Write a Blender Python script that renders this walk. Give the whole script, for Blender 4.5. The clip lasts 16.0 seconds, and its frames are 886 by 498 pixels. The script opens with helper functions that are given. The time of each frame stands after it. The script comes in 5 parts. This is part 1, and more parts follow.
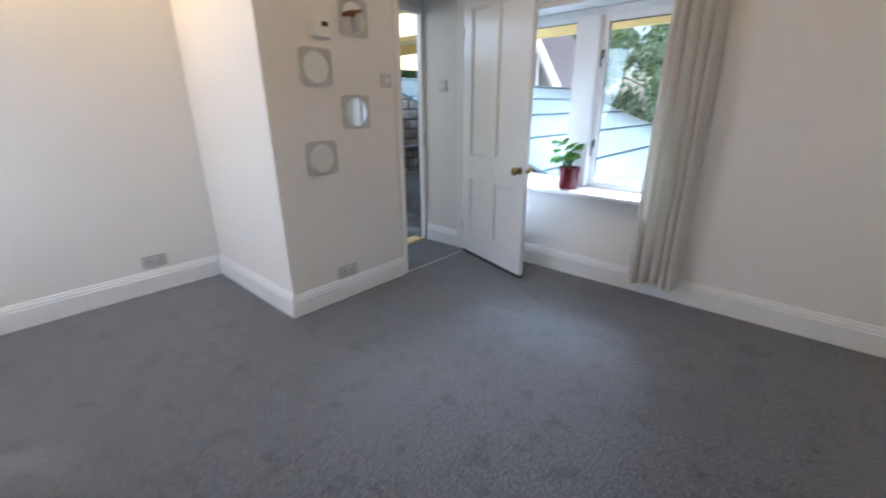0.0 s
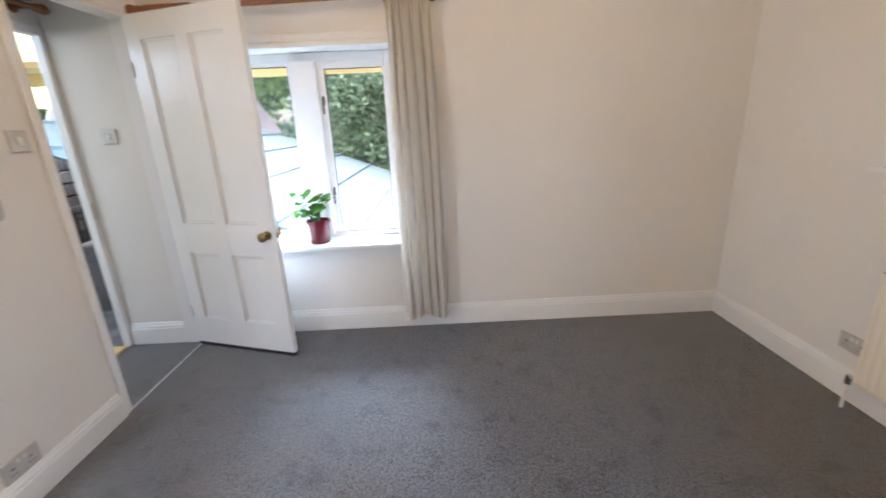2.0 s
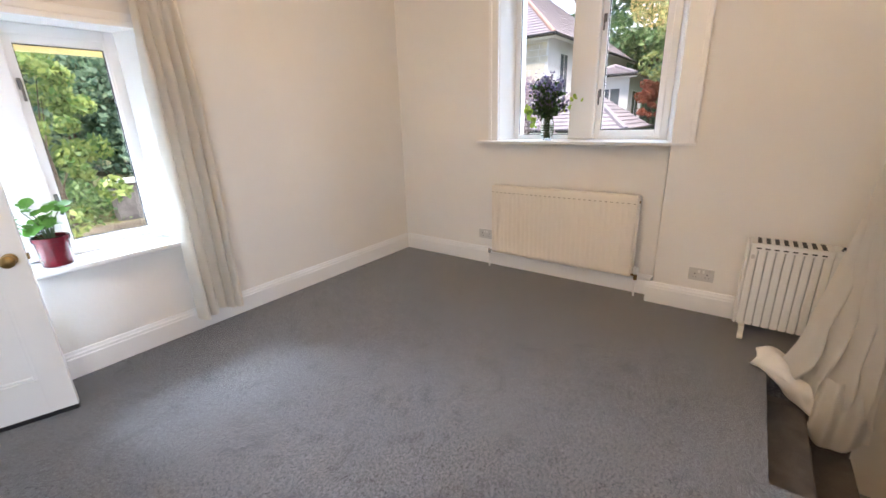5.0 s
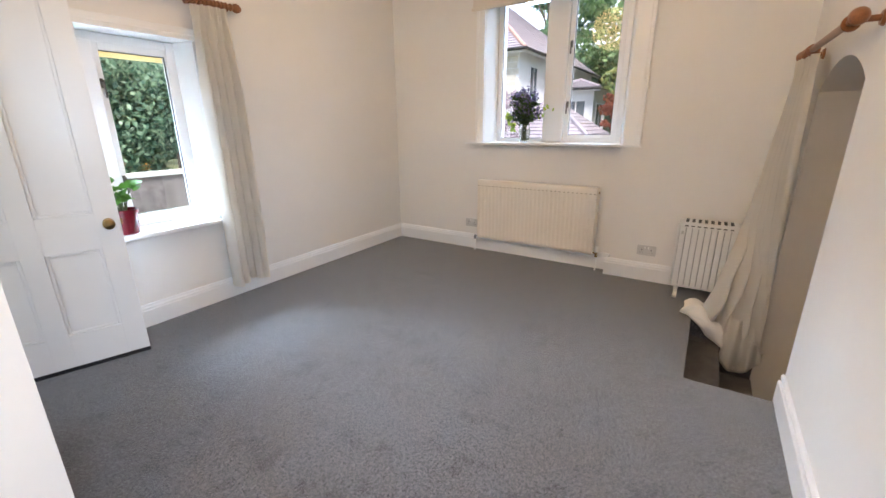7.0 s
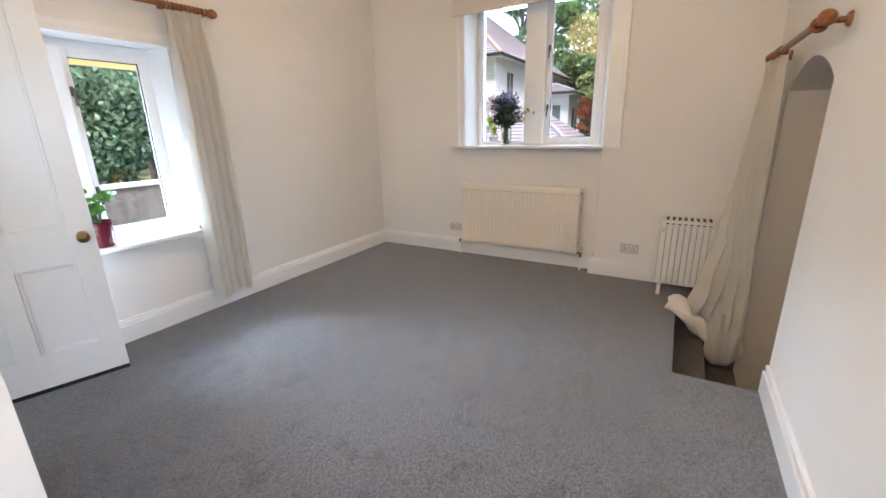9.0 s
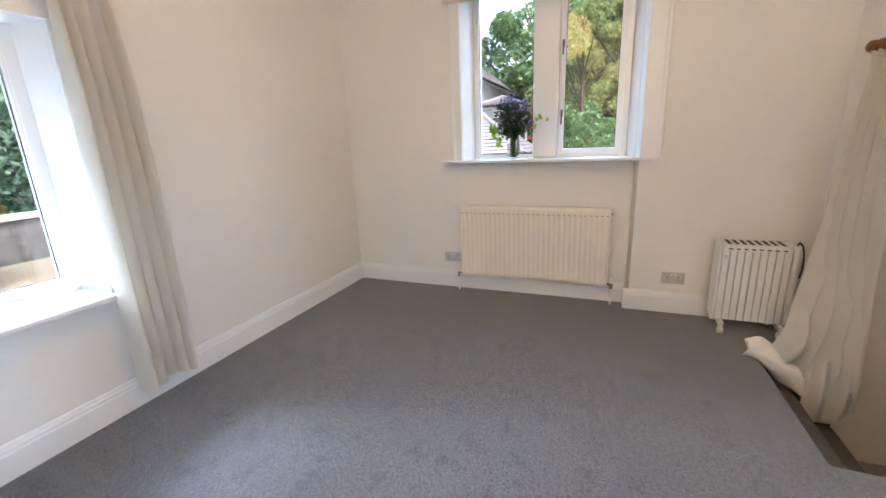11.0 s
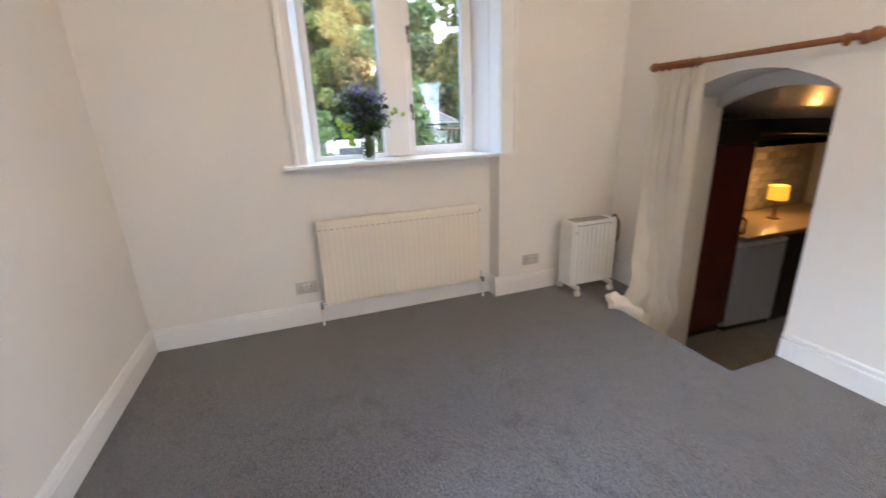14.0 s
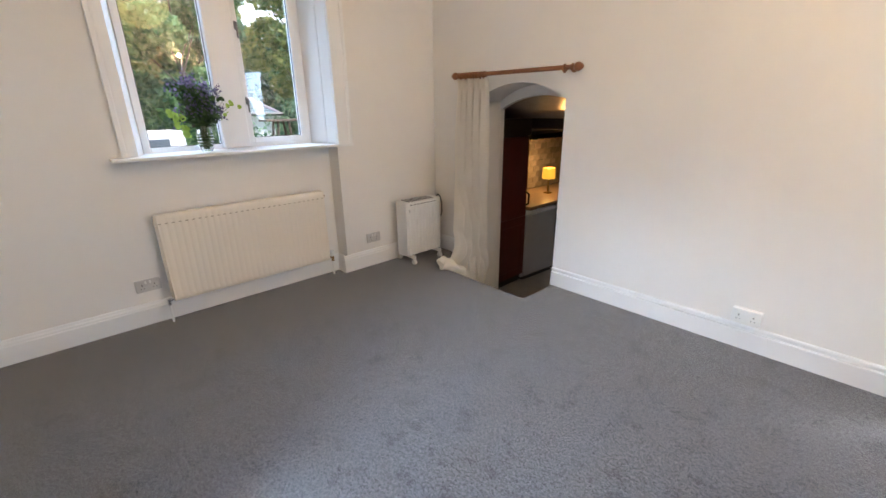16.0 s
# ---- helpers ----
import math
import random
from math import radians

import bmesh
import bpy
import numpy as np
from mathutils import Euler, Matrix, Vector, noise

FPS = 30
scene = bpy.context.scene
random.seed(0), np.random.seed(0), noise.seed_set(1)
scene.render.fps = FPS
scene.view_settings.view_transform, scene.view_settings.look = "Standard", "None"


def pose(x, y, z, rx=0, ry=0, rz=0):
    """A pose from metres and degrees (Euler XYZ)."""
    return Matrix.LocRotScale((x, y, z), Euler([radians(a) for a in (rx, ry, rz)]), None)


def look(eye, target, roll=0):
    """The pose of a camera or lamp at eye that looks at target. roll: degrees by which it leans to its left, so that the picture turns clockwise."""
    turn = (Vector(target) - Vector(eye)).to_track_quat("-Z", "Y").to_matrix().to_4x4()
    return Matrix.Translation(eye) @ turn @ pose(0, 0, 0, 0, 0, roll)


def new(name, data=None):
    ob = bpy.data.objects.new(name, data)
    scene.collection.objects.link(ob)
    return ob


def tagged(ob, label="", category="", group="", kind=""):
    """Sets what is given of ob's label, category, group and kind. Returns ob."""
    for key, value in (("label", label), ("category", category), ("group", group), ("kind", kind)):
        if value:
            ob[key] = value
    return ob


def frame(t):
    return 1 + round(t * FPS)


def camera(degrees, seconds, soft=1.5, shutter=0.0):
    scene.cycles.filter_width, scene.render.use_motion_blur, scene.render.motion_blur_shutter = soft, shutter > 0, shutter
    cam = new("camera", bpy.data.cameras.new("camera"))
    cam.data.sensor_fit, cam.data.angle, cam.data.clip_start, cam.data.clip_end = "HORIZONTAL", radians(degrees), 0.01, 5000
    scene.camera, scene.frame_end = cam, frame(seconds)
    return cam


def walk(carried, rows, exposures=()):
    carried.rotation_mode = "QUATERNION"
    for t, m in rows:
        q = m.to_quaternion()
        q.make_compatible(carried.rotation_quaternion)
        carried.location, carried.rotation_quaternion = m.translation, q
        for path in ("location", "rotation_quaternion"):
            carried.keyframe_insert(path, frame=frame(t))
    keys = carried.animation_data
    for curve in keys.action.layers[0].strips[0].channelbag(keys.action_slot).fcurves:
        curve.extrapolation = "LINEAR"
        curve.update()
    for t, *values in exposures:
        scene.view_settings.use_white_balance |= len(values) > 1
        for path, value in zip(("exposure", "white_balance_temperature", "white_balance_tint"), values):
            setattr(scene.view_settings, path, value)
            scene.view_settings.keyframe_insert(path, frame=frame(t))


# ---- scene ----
cam = camera(94.5, 16.0, shutter=0.4)
PATH = [
    (0, (-0.037, 0.13, 1.232), (-1.298, 1.535, 0.573), -0.4),
    (0.5, (-0.089, 0.297, 1.358), (-1.078, 1.932, 0.768), 0.3),
    (1, (-0.166, 0.321, 1.398), (-0.887, 2.095, 0.821), 1.7),
    (1.5, (-0.402, 0.254, 1.415), (-0.733, 2.127, 0.798), -1.7),
    (2, (-0.556, 0.29, 1.383), (-0.539, 2.202, 0.799), -2.6),
    (2.5, (-0.705, 0.323, 1.374), (-0.165, 2.154, 0.779), -1.3),
    (3, (-0.905, 0.294, 1.327), (0.103, 1.931, 0.776), -2.6),
    (3.5, (-1.071, 0.219, 1.341), (0.197, 1.665, 0.792), -2.5),
    (4, (-1.304, 0.146, 1.32), (0.032, 1.531, 0.774), -2.3),
    (4.5, (-1.519, 0.115, 1.336), (-0.097, 1.418, 0.807), -1.9),
    (5, (-1.793, 0.1, 1.328), (-0.269, 1.243, 0.719), -1.9),
    (7.5, (-2.47, -0.098, 1.295), (-0.843, 0.919, 0.729), -0.4),
    (8, (-2.486, -0.095, 1.294), (-0.843, 0.909, 0.754), -0.5),
    (8.5, (-2.48, -0.091, 1.293), (-0.825, 0.897, 0.758), -0.8),
    (9, (-2.439, -0.042, 1.288), (-0.773, 0.914, 0.731), -1.4),
    (11.5, (-1.757, 1.025, 1.289), (0.075, 1.648, 0.783), -1.9),
    (12, (-1.606, 1.293, 1.338), (0.253, 1.778, 0.781), -1.1),
    (12.5, (-1.547, 1.448, 1.371), (0.33, 1.828, 0.794), -3.1),
    (13, (-1.443, 1.681, 1.324), (0.467, 1.821, 0.749), -2.3),
    (13.5, (-1.385, 1.84, 1.314), (0.524, 1.663, 0.745), -1.6),
    (14, (-1.461, 1.954, 1.368), (0.344, 1.331, 0.773), -2.3),
    (14.5, (-1.561, 2.029, 1.389), (0.095, 1.077, 0.796), -2.9),
    (15, (-1.716, 2.09, 1.389), (-0.155, 0.993, 0.791), -1.9),
    (15.5, (-1.811, 2.179, 1.397), (-0.341, 0.973, 0.777), -1.0),
    (16, (-1.842, 2.254, 1.394), (-0.449, 0.973, 0.747), -0.7),
]
walk(cam, [(t, look(eye, target, roll)) for t, eye, target, roll in PATH], exposures=[(0, 1.2, 6020, 13), (1.5, 1.64, 6300, 15), (3.5, 1.78, 6950, 17), (5, 1.89, 6720, 17), (9, 1.78, 6480, 15), (12.5, 1.93, 6250, 15), (16, 1.82, 6180, 14)])

# ---- world and lights ----
world = bpy.data.worlds.new("world")
scene.world = world
world.use_nodes = True
sky = world.node_tree.nodes.new("ShaderNodeTexSky")
sky.sky_type, sky.sun_disc = "NISHITA", False
sky.sun_elevation, sky.sun_rotation = radians(58), radians(125)
sky.air_density, sky.dust_density, sky.ozone_density = 1.0, 3.0, 1.0
bg = world.node_tree.nodes["Background"]
bg.inputs["Strength"].default_value = 0.15
world.node_tree.links.new(sky.outputs[0], bg.inputs[0])


def lamp(name, kind, energy, color, m, **more):
    data = bpy.data.lights.new(name, kind)
    data.energy, data.color = energy, color
    for key, value in more.items():
        if key == "size":
            data.size = value
        elif key == "size_y":
            data.shape, data.size_y = "RECTANGLE", value
        elif key == "angle":
            data.angle = value
        elif key == "radius":
            data.shadow_soft_size = value
    ob = new(name, data)
    ob.matrix_world = m
    return ob


lamp("sun", "SUN", 2.8, (1.0, 0.97, 0.93), look((0, 0, 20), (7.5, 5.4, 5)), angle=radians(12))
# east and north: area lamps for the sky's light, just above the window heads outside
DAY = (0.61, 0.80, 1.0)
lamp("window_light_east", "AREA", 25, (0.46, 0.72, 1.0), look((2.35, 1.2, 2.9), (0.6, 1.2, 0.5)), size=1.6, size_y=0.9)
lamp("window_light_north", "AREA", 155, DAY, look((-1.25, 4.6, 2.75), (-1.2, 2.0, 0.0)), size=1.2, size_y=0.9)
# extra fill lamp floating well beyond the north window, added for the south wall
lamp("sky_fill_north", "AREA", 205, (0.70, 0.85, 1.0), look((-1.3, 8.0, 2.9), (-1.0, -0.5, 0.5)), size=3.2, size_y=0.6)
# fill lamp added inside the opening of the unseen south window
lamp("south_fill", "AREA", 9.5, DAY, look((-2.75, -0.70, 1.5), (-0.9, 1.0, -0.6)), size=0.5, size_y=1.3)
# daylight fill added outside the lobby doorway; the porch has no lamp
lamp("porch_sky_fill", "AREA", 4, DAY, look((-3.5, 2.4, 1.9), (-2.2, 2.5, 0.0)), size=0.9, size_y=0.6)
lamp("pendant_bulb", "POINT", 1.0, (1.0, 0.86, 0.7), pose(-0.62, 1.25, 2.49), radius=0.06)
lamp("wall_light_bulb", "POINT", 15.0, (1.0, 0.70, 0.38), pose(-3.22, 0.42, 2.27), radius=0.04)
lamp("kitchen_lamp_bulb", "POINT", 1.7, (1.0, 0.52, 0.14), pose(1.15, -2.38, 0.60), radius=0.03)
lamp("shelf_light", "AREA", 1.8, (1.0, 0.62, 0.25), look((1.22, -2.2, 1.05), (1.3, -2.2, 0.3)), size=0.08, size_y=1.0)


# ---- materials ----
def mat(name, color, rough=0.6, metal=0.0, var=0.06, scale=6.0, bump=0.0, bump_scale=80.0, spec=0.5, second=None, mixscale=2.0, rand=0.0):
    """A procedural surface: colour varied at two scales, with fine relief."""
    m = bpy.data.materials.new(name)
    m.use_nodes = True
    nt = m.node_tree
    n, l = nt.nodes, nt.links
    b = n["Principled BSDF"]
    b.inputs["Roughness"].default_value = rough
    b.inputs["Metallic"].default_value = metal
    b.inputs["Specular IOR Level"].default_value = spec
    co = n.new("ShaderNodeTexCoord")
    n1 = n.new("ShaderNodeTexNoise")
    n1.inputs["Scale"].default_value = scale
    n1.inputs["Detail"].default_value = 6
    l.new(co.outputs["Object"], n1.inputs["Vector"])
    r = n.new("ShaderNodeValToRGB")
    lo = [c * (1 - var) for c in color]
    hi = [min(1, c * (1 + var)) for c in color]
    if second:
        hi = second
    r.color_ramp.elements[0].color, r.color_ramp.elements[1].color = (*lo, 1), (*hi, 1)
    r.color_ramp.elements[0].position, r.color_ramp.elements[1].position = 0.32, 0.68
    l.new(n1.outputs["Fac"], r.inputs["Fac"])
    n2 = n.new("ShaderNodeTexNoise")
    n2.inputs["Scale"].default_value = scale * mixscale * 6
    n2.inputs["Detail"].default_value = 3
    l.new(co.outputs["Object"], n2.inputs["Vector"])
    mx = n.new("ShaderNodeMix")
    mx.data_type, mx.blend_type = "RGBA", "OVERLAY"
    mx.inputs["Factor"].default_value = min(1.0, var * 2.5)
    l.new(r.outputs["Color"], mx.inputs["A"])
    l.new(n2.outputs["Fac"], mx.inputs["B"])
    out = mx.outputs["Result"]
    if rand:
        oi = n.new("ShaderNodeObjectInfo")
        mr = n.new("ShaderNodeMapRange")
        mr.inputs["To Min"].default_value, mr.inputs["To Max"].default_value = 1 - rand, 1 + rand
        l.new(oi.outputs["Random"], mr.inputs["Value"])
        hs = n.new("ShaderNodeHueSaturation")
        l.new(mr.outputs["Result"], hs.inputs["Value"])
        l.new(out, hs.inputs["Color"])
        out = hs.outputs["Color"]
    l.new(out, b.inputs["Base Color"])
    if bump:
        n3 = n.new("ShaderNodeTexNoise")
        n3.inputs["Scale"].default_value = bump_scale
        n3.inputs["Detail"].default_value = 4
        l.new(co.outputs["Object"], n3.inputs["Vector"])
        bp = n.new("ShaderNodeBump")
        bp.inputs["Strength"].default_value = bump
        bp.inputs["Distance"].default_value = 0.01
        l.new(n3.outputs["Fac"], bp.inputs["Height"])
        l.new(bp.outputs["Normal"], b.inputs["Normal"])
    return m


def leaf_mat(name, a, b2):
    m = bpy.data.materials.new(name)
    m.use_nodes = True
    n, l = m.node_tree.nodes, m.node_tree.links
    g = n.new("ShaderNodeNewGeometry")
    r = n.new("ShaderNodeValToRGB")
    r.color_ramp.elements[0].color, r.color_ramp.elements[1].color = (*a, 1), (*b2, 1)
    l.new(g.outputs["Random Per Island"], r.inputs["Fac"])
    l.new(r.outputs["Color"], n["Principled BSDF"].inputs["Base Color"])
    n["Principled BSDF"].inputs["Roughness"].default_value = 0.5
    t = n.new("ShaderNodeBsdfTranslucent")
    l.new(r.outputs["Color"], t.inputs["Color"])
    mx = n.new("ShaderNodeMixShader")
    mx.inputs[0].default_value = 0.45
    l.new(n["Principled BSDF"].outputs[0], mx.inputs[1])
    l.new(t.outputs[0], mx.inputs[2])
    l.new(mx.outputs[0], n["Material Output"].inputs["Surface"])
    return m


def glass_mat(name, color=(1, 1, 1), ior=1.45, rough=0.0):
    m = bpy.data.materials.new(name)
    m.use_nodes = True
    b = m.node_tree.nodes["Principled BSDF"]
    b.inputs["Base Color"].default_value = (*color, 1)
    b.inputs["Transmission Weight"].default_value = 1.0
    b.inputs["Roughness"].default_value = rough
    b.inputs["IOR"].default_value = ior
    return m


def glow_mat(name, color, strength):
    m = bpy.data.materials.new(name)
    m.use_nodes = True
    b = m.node_tree.nodes["Principled BSDF"]
    b.inputs["Base Color"].default_value = (*[0.35 * v for v in color], 1)
    b.inputs["Emission Color"].default_value = (*color, 1)
    b.inputs["Emission Strength"].default_value = strength
    return m


def carpet_mat():
    m = bpy.data.materials.new("carpet_pile")
    m.use_nodes = True
    n, l = m.node_tree.nodes, m.node_tree.links
    b = n["Principled BSDF"]
    b.inputs["Roughness"].default_value = 0.95
    b.inputs["Specular IOR Level"].default_value = 0.15
    b.inputs["Sheen Weight"].default_value = 0.6
    b.inputs["Sheen Roughness"].default_value = 0.4
    co = n.new("ShaderNodeTexCoord")

    def noise_tex(scale, detail, rough=0.55):
        t = n.new("ShaderNodeTexNoise")
        t.inputs["Scale"].default_value, t.inputs["Detail"].default_value, t.inputs["Roughness"].default_value = scale, detail, rough
        l.new(co.outputs["Object"], t.inputs["Vector"])
        return t

    # pile tufts
    fine = noise_tex(85, 5, 0.9)
    r1 = n.new("ShaderNodeValToRGB")
    r1.color_ramp.elements[0].color, r1.color_ramp.elements[1].color = (0.024, 0.0245, 0.028, 1), (0.192, 0.191, 0.207, 1)
    r1.color_ramp.elements[0].position, r1.color_ramp.elements[1].position = 0.40, 0.60
    l.new(fine.outputs["Fac"], r1.inputs["Fac"])
    # scuffs where the pile has been brushed by feet
    scuff = noise_tex(7.5, 6, 0.7)
    r2 = n.new("ShaderNodeValToRGB")
    r2.color_ramp.elements[0].color, r2.color_ramp.elements[1].color = (0.66, 0.66, 0.68, 1), (1.06, 1.06, 1.06, 1)
    r2.color_ramp.elements[0].position, r2.color_ramp.elements[1].position = 0.36, 0.47
    l.new(scuff.outputs["Fac"], r2.inputs["Fac"])
    mx = n.new("ShaderNodeMix")
    mx.data_type, mx.blend_type = "RGBA", "MULTIPLY"
    mx.inputs["Factor"].default_value = 1.0
    l.new(r1.outputs["Color"], mx.inputs["A"])
    l.new(r2.outputs["Color"], mx.inputs["B"])
    l.new(mx.outputs["Result"], b.inputs["Base Color"])
    bp = n.new("ShaderNodeBump")
    bp.inputs["Strength"].default_value, bp.inputs["Distance"].default_value = 0.7, 0.008
    l.new(fine.outputs["Fac"], bp.inputs["Height"])
    l.new(bp.outputs["Normal"], b.inputs["Normal"])
    return m


CARPET = carpet_mat()
WALL = mat("wall_paint", (0.80, 0.78, 0.75), 0.75, var=0.015, scale=1.3, bump=0.05, bump_scale=45)
CEIL = mat("ceiling_paint", (0.82, 0.81, 0.79), 0.8, var=0.015, scale=1.3)
GLOSS = mat("white_gloss_paint", (0.84, 0.84, 0.84), 0.28, var=0.012, scale=3, bump=0.03, bump_scale=30)
CREAM = mat("cream_enamel", (0.81, 0.745, 0.65), 0.32, var=0.01, scale=3)
PLASTIC = mat("white_plastic", (0.80, 0.80, 0.78), 0.3, var=0.01)
STEEL = mat("brushed_steel", (0.58, 0.57, 0.555), 0.42, metal=0.25, var=0.05, scale=30)
DARKSLOT = mat("dark_slot", (0.03, 0.03, 0.03), 0.6)
BLACK = mat("black_paint", (0.018, 0.018, 0.02), 0.4)
IRON = mat("dull_iron", (0.14, 0.135, 0.13), 0.5, metal=0.5)
BRASS = mat("worn_brass", (0.30, 0.20, 0.085), 0.28, metal=1.0, var=0.15, scale=30)
CHROME = mat("chrome", (0.75, 0.75, 0.76), 0.15, metal=1.0, var=0.02)
WOOD = mat("varnished_pine", (0.25, 0.095, 0.035), 0.3, var=0.2, scale=12, mixscale=3)
CLOTH = mat("cream_curtain_cloth", (0.92, 0.885, 0.82), 0.9, var=0.02, scale=5)
nt = CLOTH.node_tree
thin = nt.nodes.new("ShaderNodeBsdfTranslucent")
thin.inputs["Color"].default_value = (0.80, 0.74, 0.62, 1)
blend = nt.nodes.new("ShaderNodeMixShader")
blend.inputs[0].default_value = 0.10
nt.links.new(nt.nodes["Principled BSDF"].outputs[0], blend.inputs[1])
nt.links.new(thin.outputs[0], blend.inputs[2])
nt.links.new(blend.outputs[0], nt.nodes["Material Output"].inputs["Surface"])
MIRROR = bpy.data.materials.new("mirror_silver")
MIRROR.use_nodes = True
MIRROR.node_tree.nodes["Principled BSDF"].inputs["Base Color"].default_value = (0.86, 0.88, 0.88, 1)
MIRROR.node_tree.nodes["Principled BSDF"].inputs["Metallic"].default_value = 1.0
MIRROR.node_tree.nodes["Principled BSDF"].inputs["Roughness"].default_value = 0.02
TILEFRAME = mat("grey_frosted_frame", (0.50, 0.50, 0.48), 0.45, metal=0.3, var=0.05, scale=40)
GLASS = glass_mat("window_glass")
VASEGLASS = glass_mat("vase_glass", (0.93, 0.97, 0.95), 1.4, 0.03)
LCD = mat("grey_display", (0.05, 0.055, 0.05), 0.2)
GLAZE = mat("dark_red_glaze", (0.12, 0.006, 0.012), 0.12, var=0.15, scale=10)
SOIL = mat("potting_soil", (0.035, 0.022, 0.014), 0.95, var=0.3, scale=40, bump=0.6, bump_scale=120)
HOUSELEAF = leaf_mat("geranium_leaf", (0.03, 0.12, 0.02), (0.12, 0.30, 0.05))
PETAL = leaf_mat("lilac_petal", (0.10, 0.085, 0.17), (0.27, 0.23, 0.37))
STEMLEAF = leaf_mat("dark_stem_leaf", (0.02, 0.05, 0.018), (0.07, 0.13, 0.035))
LIMELEAF = leaf_mat("lime_leaf", (0.20, 0.36, 0.04), (0.36, 0.50, 0.09))
STEM = mat("green_stem", (0.06, 0.10, 0.03), 0.6)
BLIND = mat("cream_blind_cloth", (0.72, 0.66, 0.58), 0.85, var=0.02, bump=0.1, bump_scale=300)
PAPER = glow_mat("lit_paper_shade", (1.0, 0.66, 0.28), 1.6)
LAMPSHADE = glow_mat("lit_amber_shade", (1.0, 0.44, 0.035), 0.34)
REDWOOD = mat("dark_red_cupboard_paint", (0.095, 0.014, 0.011), 0.4, var=0.15, scale=6)
DARKWOOD = mat("dark_stained_wood", (0.022, 0.014, 0.011), 0.45, var=0.2, scale=10)
COUNTER = mat("speckled_worktop", (0.25, 0.18, 0.11), 0.3, var=0.15, scale=40)
FRIDGE = mat("grey_fridge_enamel", (0.48, 0.49, 0.51), 0.35, var=0.02)
KTILE = mat("grey_glazed_tile", (0.30, 0.26, 0.22), 0.25, var=0.12, scale=8, rand=0.25)
GROUT = mat("grout", (0.24, 0.22, 0.2), 0.9)
KFLOOR = mat("grey_kitchen_vinyl", (0.26, 0.265, 0.28), 0.5, var=0.1, scale=8)
STEPWOOD = mat("grey_brown_step_carpet", (0.13, 0.115, 0.105), 0.9, var=0.12, scale=14, bump=0.5, bump_scale=160)
# outside
RENDER = mat("white_render", (0.70, 0.71, 0.72), 0.85, var=0.06, scale=1.2, bump=0.2, bump_scale=40)
STONE = mat("buff_stone", (0.60, 0.56, 0.48), 0.9, var=0.12, scale=3, bump=0.5, bump_scale=20)
DSTONE = mat("dark_weathered_stone", (0.13, 0.125, 0.12), 0.9, var=0.3, scale=5, bump=0.5, bump_scale=25, rand=0.35)
SLATE = mat("purple_grey_slate", (0.24, 0.225, 0.25), 0.45, var=0.15, scale=3, second=(0.29, 0.255, 0.275), rand=0.18)
RIDGE = mat("terracotta_ridge_tile", (0.34, 0.21, 0.17), 0.7, var=0.15)
ROOFSHEET = mat("pale_blue_grey_sheet", (0.13, 0.175, 0.19), 0.7, var=0.1, scale=2, spec=0.15)
PALE = mat("pale_weathered_white", (0.55, 0.61, 0.62), 0.6, var=0.08, scale=6)
EAVE = mat("cream_yellow_paint", (0.80, 0.60, 0.28), 0.6, var=0.05)
GRASS = mat("lawn", (0.07, 0.12, 0.035), 0.95, var=0.35, scale=0.8, bump=0.4, bump_scale=30, second=(0.16, 0.15, 0.07))
GRAVEL = mat("gravel", (0.19, 0.165, 0.12), 0.95, var=0.3, scale=20, bump=0.5, bump_scale=60)
BARK = mat("bark", (0.09, 0.07, 0.05), 0.95, var=0.3, scale=8, bump=0.6, bump_scale=30)
GREEN = leaf_mat("green_leaf", (0.06, 0.15, 0.06), (0.26, 0.40, 0.16))
DGREEN = leaf_mat("dark_green_leaf", (0.05, 0.13, 0.08), (0.23, 0.37, 0.21))
HEDGE = leaf_mat("blue_green_hedge_leaf", (0.04, 0.12, 0.08), (0.28, 0.42, 0.27))
YELLOW = leaf_mat("yellowing_leaf", (0.12, 0.22, 0.08), (0.40, 0.42, 0.15))
ORANGE = leaf_mat("red_autumn_leaf", (0.22, 0.05, 0.03), (0.45, 0.15, 0.08))
WINDOWDARK = mat("dark_far_window", (0.10, 0.12, 0.14), 0.1)


# ---- mesh helpers ----
def box(bm, x0, x1, y0, y1, z0, z1, bevel=0.0, m=None):
    r = bmesh.ops.create_cube(bm, size=1.0, matrix=Matrix.Translation(((x0 + x1) / 2, (y0 + y1) / 2, (z0 + z1) / 2)) @ Matrix.Diagonal((abs(x1 - x0), abs(y1 - y0), abs(z1 - z0), 1)))
    vs = r["verts"]
    if bevel:
        es = list({e for v in vs for e in v.link_edges})
        rb = bmesh.ops.bevel(bm, geom=es, offset=bevel, segments=2, affect="EDGES", profile=0.5)
        vs = list({v for f in rb["faces"] for v in f.verts} | {v for v in vs if v.is_valid})
    if m is not None:
        bmesh.ops.transform(bm, matrix=m, verts=vs)
    return vs


def prism(bm, poly, z0, z1):
    lo = [bm.verts.new((x, y, z0)) for x, y in poly]
    hi = [bm.verts.new((x, y, z1)) for x, y in poly]
    n = len(poly)
    bm.faces.new(lo[::-1])
    bm.faces.new(hi)
    for i in range(n):
        bm.faces.new((lo[i], lo[(i + 1) % n], hi[(i + 1) % n], hi[i]))


